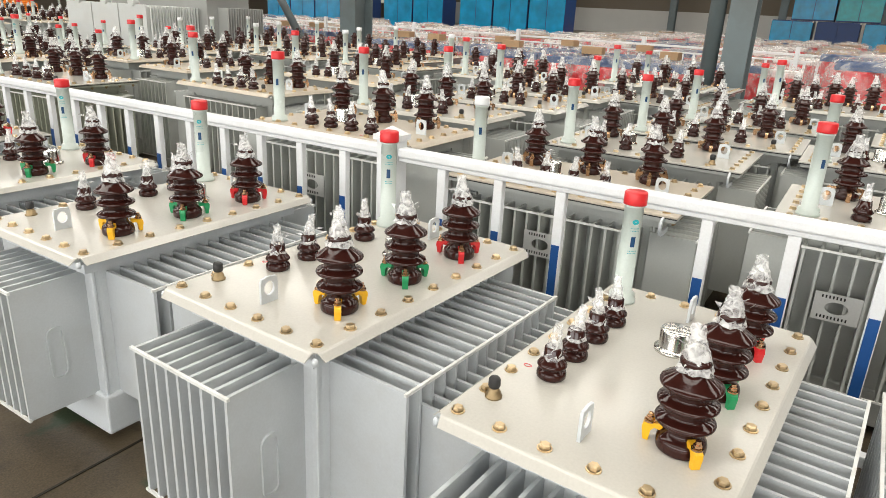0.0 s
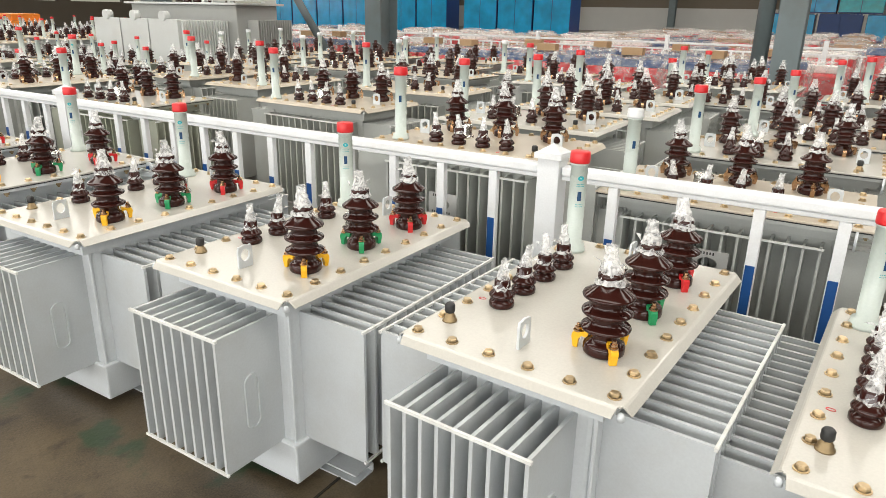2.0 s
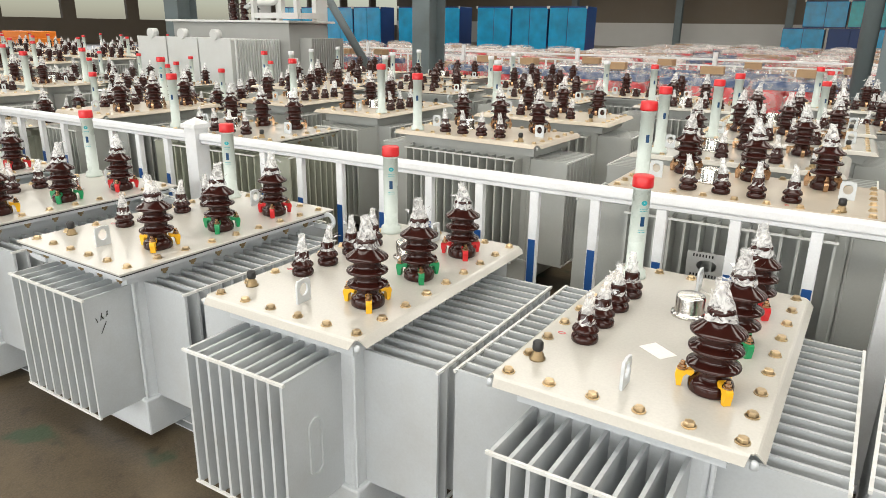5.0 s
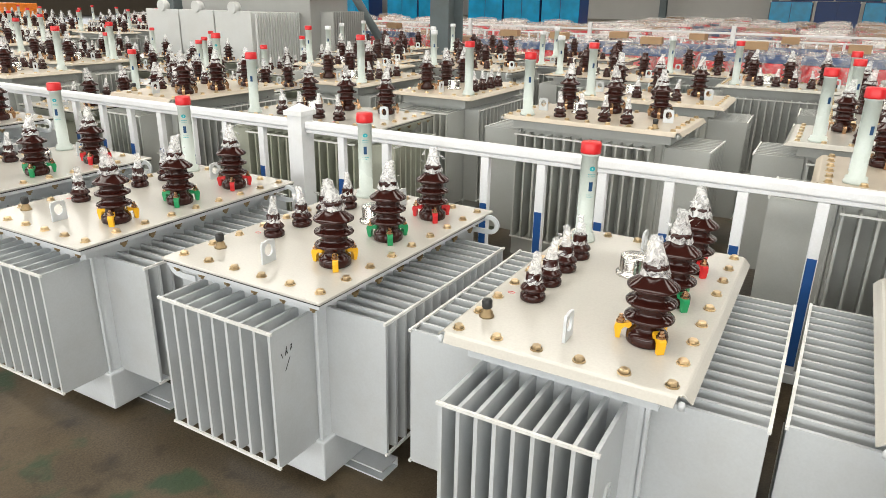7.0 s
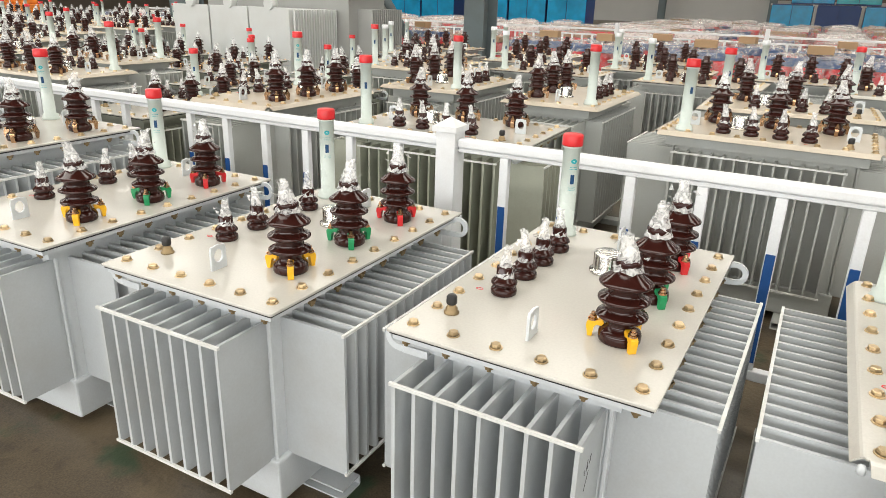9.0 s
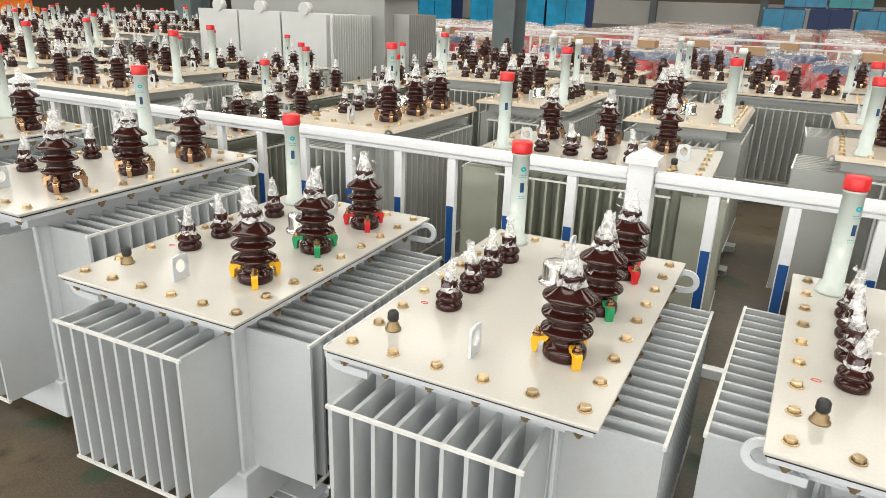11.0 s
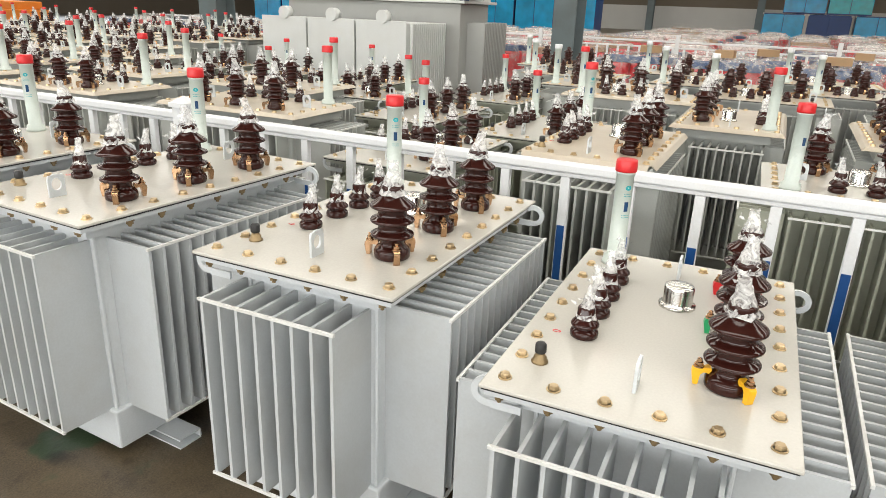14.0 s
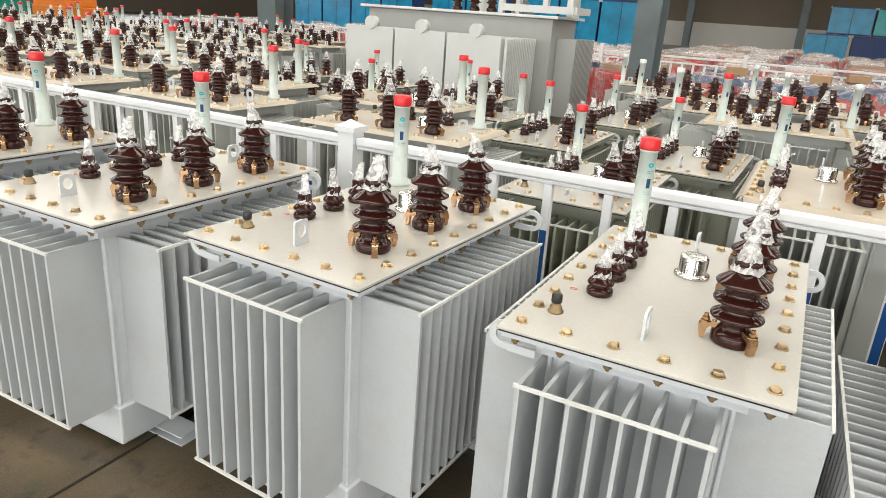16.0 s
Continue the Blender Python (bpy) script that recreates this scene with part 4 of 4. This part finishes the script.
def name_plate(x, y, z):
    p = thing("name_plate", "thin alloy plate with a cut-out and handwritten marks", "plate", pose(x, y, z), "name plates")
    b = bmesh.new()
    o, q = [], []
    for k in range(24):
        a = 2 * math.pi * k / 24
        c, sn = math.cos(a), math.sin(a)
        e = 1 / max(abs(c), abs(sn))
        o.append((c * e * 0.085, sn * e * 0.06))
        q.append((c * 0.042, sn * 0.026))
    ringplate(b, o, q, Matrix(((1, 0, 0, 0), (0, 0, 0.002, -0.002), (0, 1, 0, 0), (0, 0, 0, 1))))
    part("sheet", b, M_PLATE, p)
    for u0, v0, n in ((-0.06, 0.038, 7), (-0.065, -0.050, 9)):
        for k in range(n):
            part("ink_bar", bbox(u0 + k * 0.013, u0 + k * 0.013 + 0.006, -0.0035, -0.0022, v0, v0 + 0.013, 0.0004, 1), M_INK, p)


for spot in ((-1.246, 2.807, 0.610), (-0.015, 2.985, 0.567), (-2.560, 2.686, 0.695)):
    name_plate(*spot)
for a, b_ in (((-2.175, 0.9, 0.0), (-2.175, 1.3, 0.0)), ((-9.41, 0.7, 0.0), (-9.41, 1.0, 0.0))):
    bm = bmesh.new()
    d = (Vector(b_) - Vector(a)).normalized()
    strut(bm, Vector(a) - d * 9, Vector(b_) + d * 9, 0.010, 0.008)
    solid("trim", bm, M_JOINT, "dark filled joint between floor slabs", "floor joint", kind="structure")

scribble = thing("handwritten_mark", "short black pen scribble on a grey fin", "mark", pose(-4.3955, 1.062, 0.592))
for k, (dy, dz, hgt, tilt) in enumerate(((-0.02, 0, 0.02, 20), (-0.008, 0.004, 0.03, -15), (0.004, 0.006, 0.018, 30), (0.014, 0.012, 0.024, -25), (0.022, 0.016, 0.016, 10), (-0.012, -0.05, 0.05, -30))):
    part("ink_bar", bbox(0, 0.0006, -0.0016, 0.0016, 0, hgt, 0.0002, 1), M_INK, scribble, m=pose(0, dy, dz, tilt, 0, 0))


def machine(name, x, y, w, d, h, material, label):
    T = thing(name, label, "machine", pose(x, y, 0))
    part("body", bbox(-w / 2, w / 2, -d / 2, d / 2, 0, h * 0.8, 0.03), material, T)
    part("hood", bbox(-w / 2.4, w / 2.4, -d / 2.4, d / 2.4, h * 0.8 + 0.002, h, 0.03), material, T)


machine("winding_machine", -27.5, 10.2, 3.2, 1.6, 1.75, M_GREENP, "green painted workshop machine far across the hall")
machine("transport_cart", -31.1, 15.4, 2.2, 1.4, 1.30, M_ORANGE, "orange workshop cart far across the hall")
tagb = bbox(-0.011, 0.011, -0.036, -0.033, 0, 0.22, 0.001, 1)
solid("yellow_tag", tagb, M_TAG, "yellow paper tag on an oil pipe", "tag", m=pose(-7.05, 6.522, 1.02))
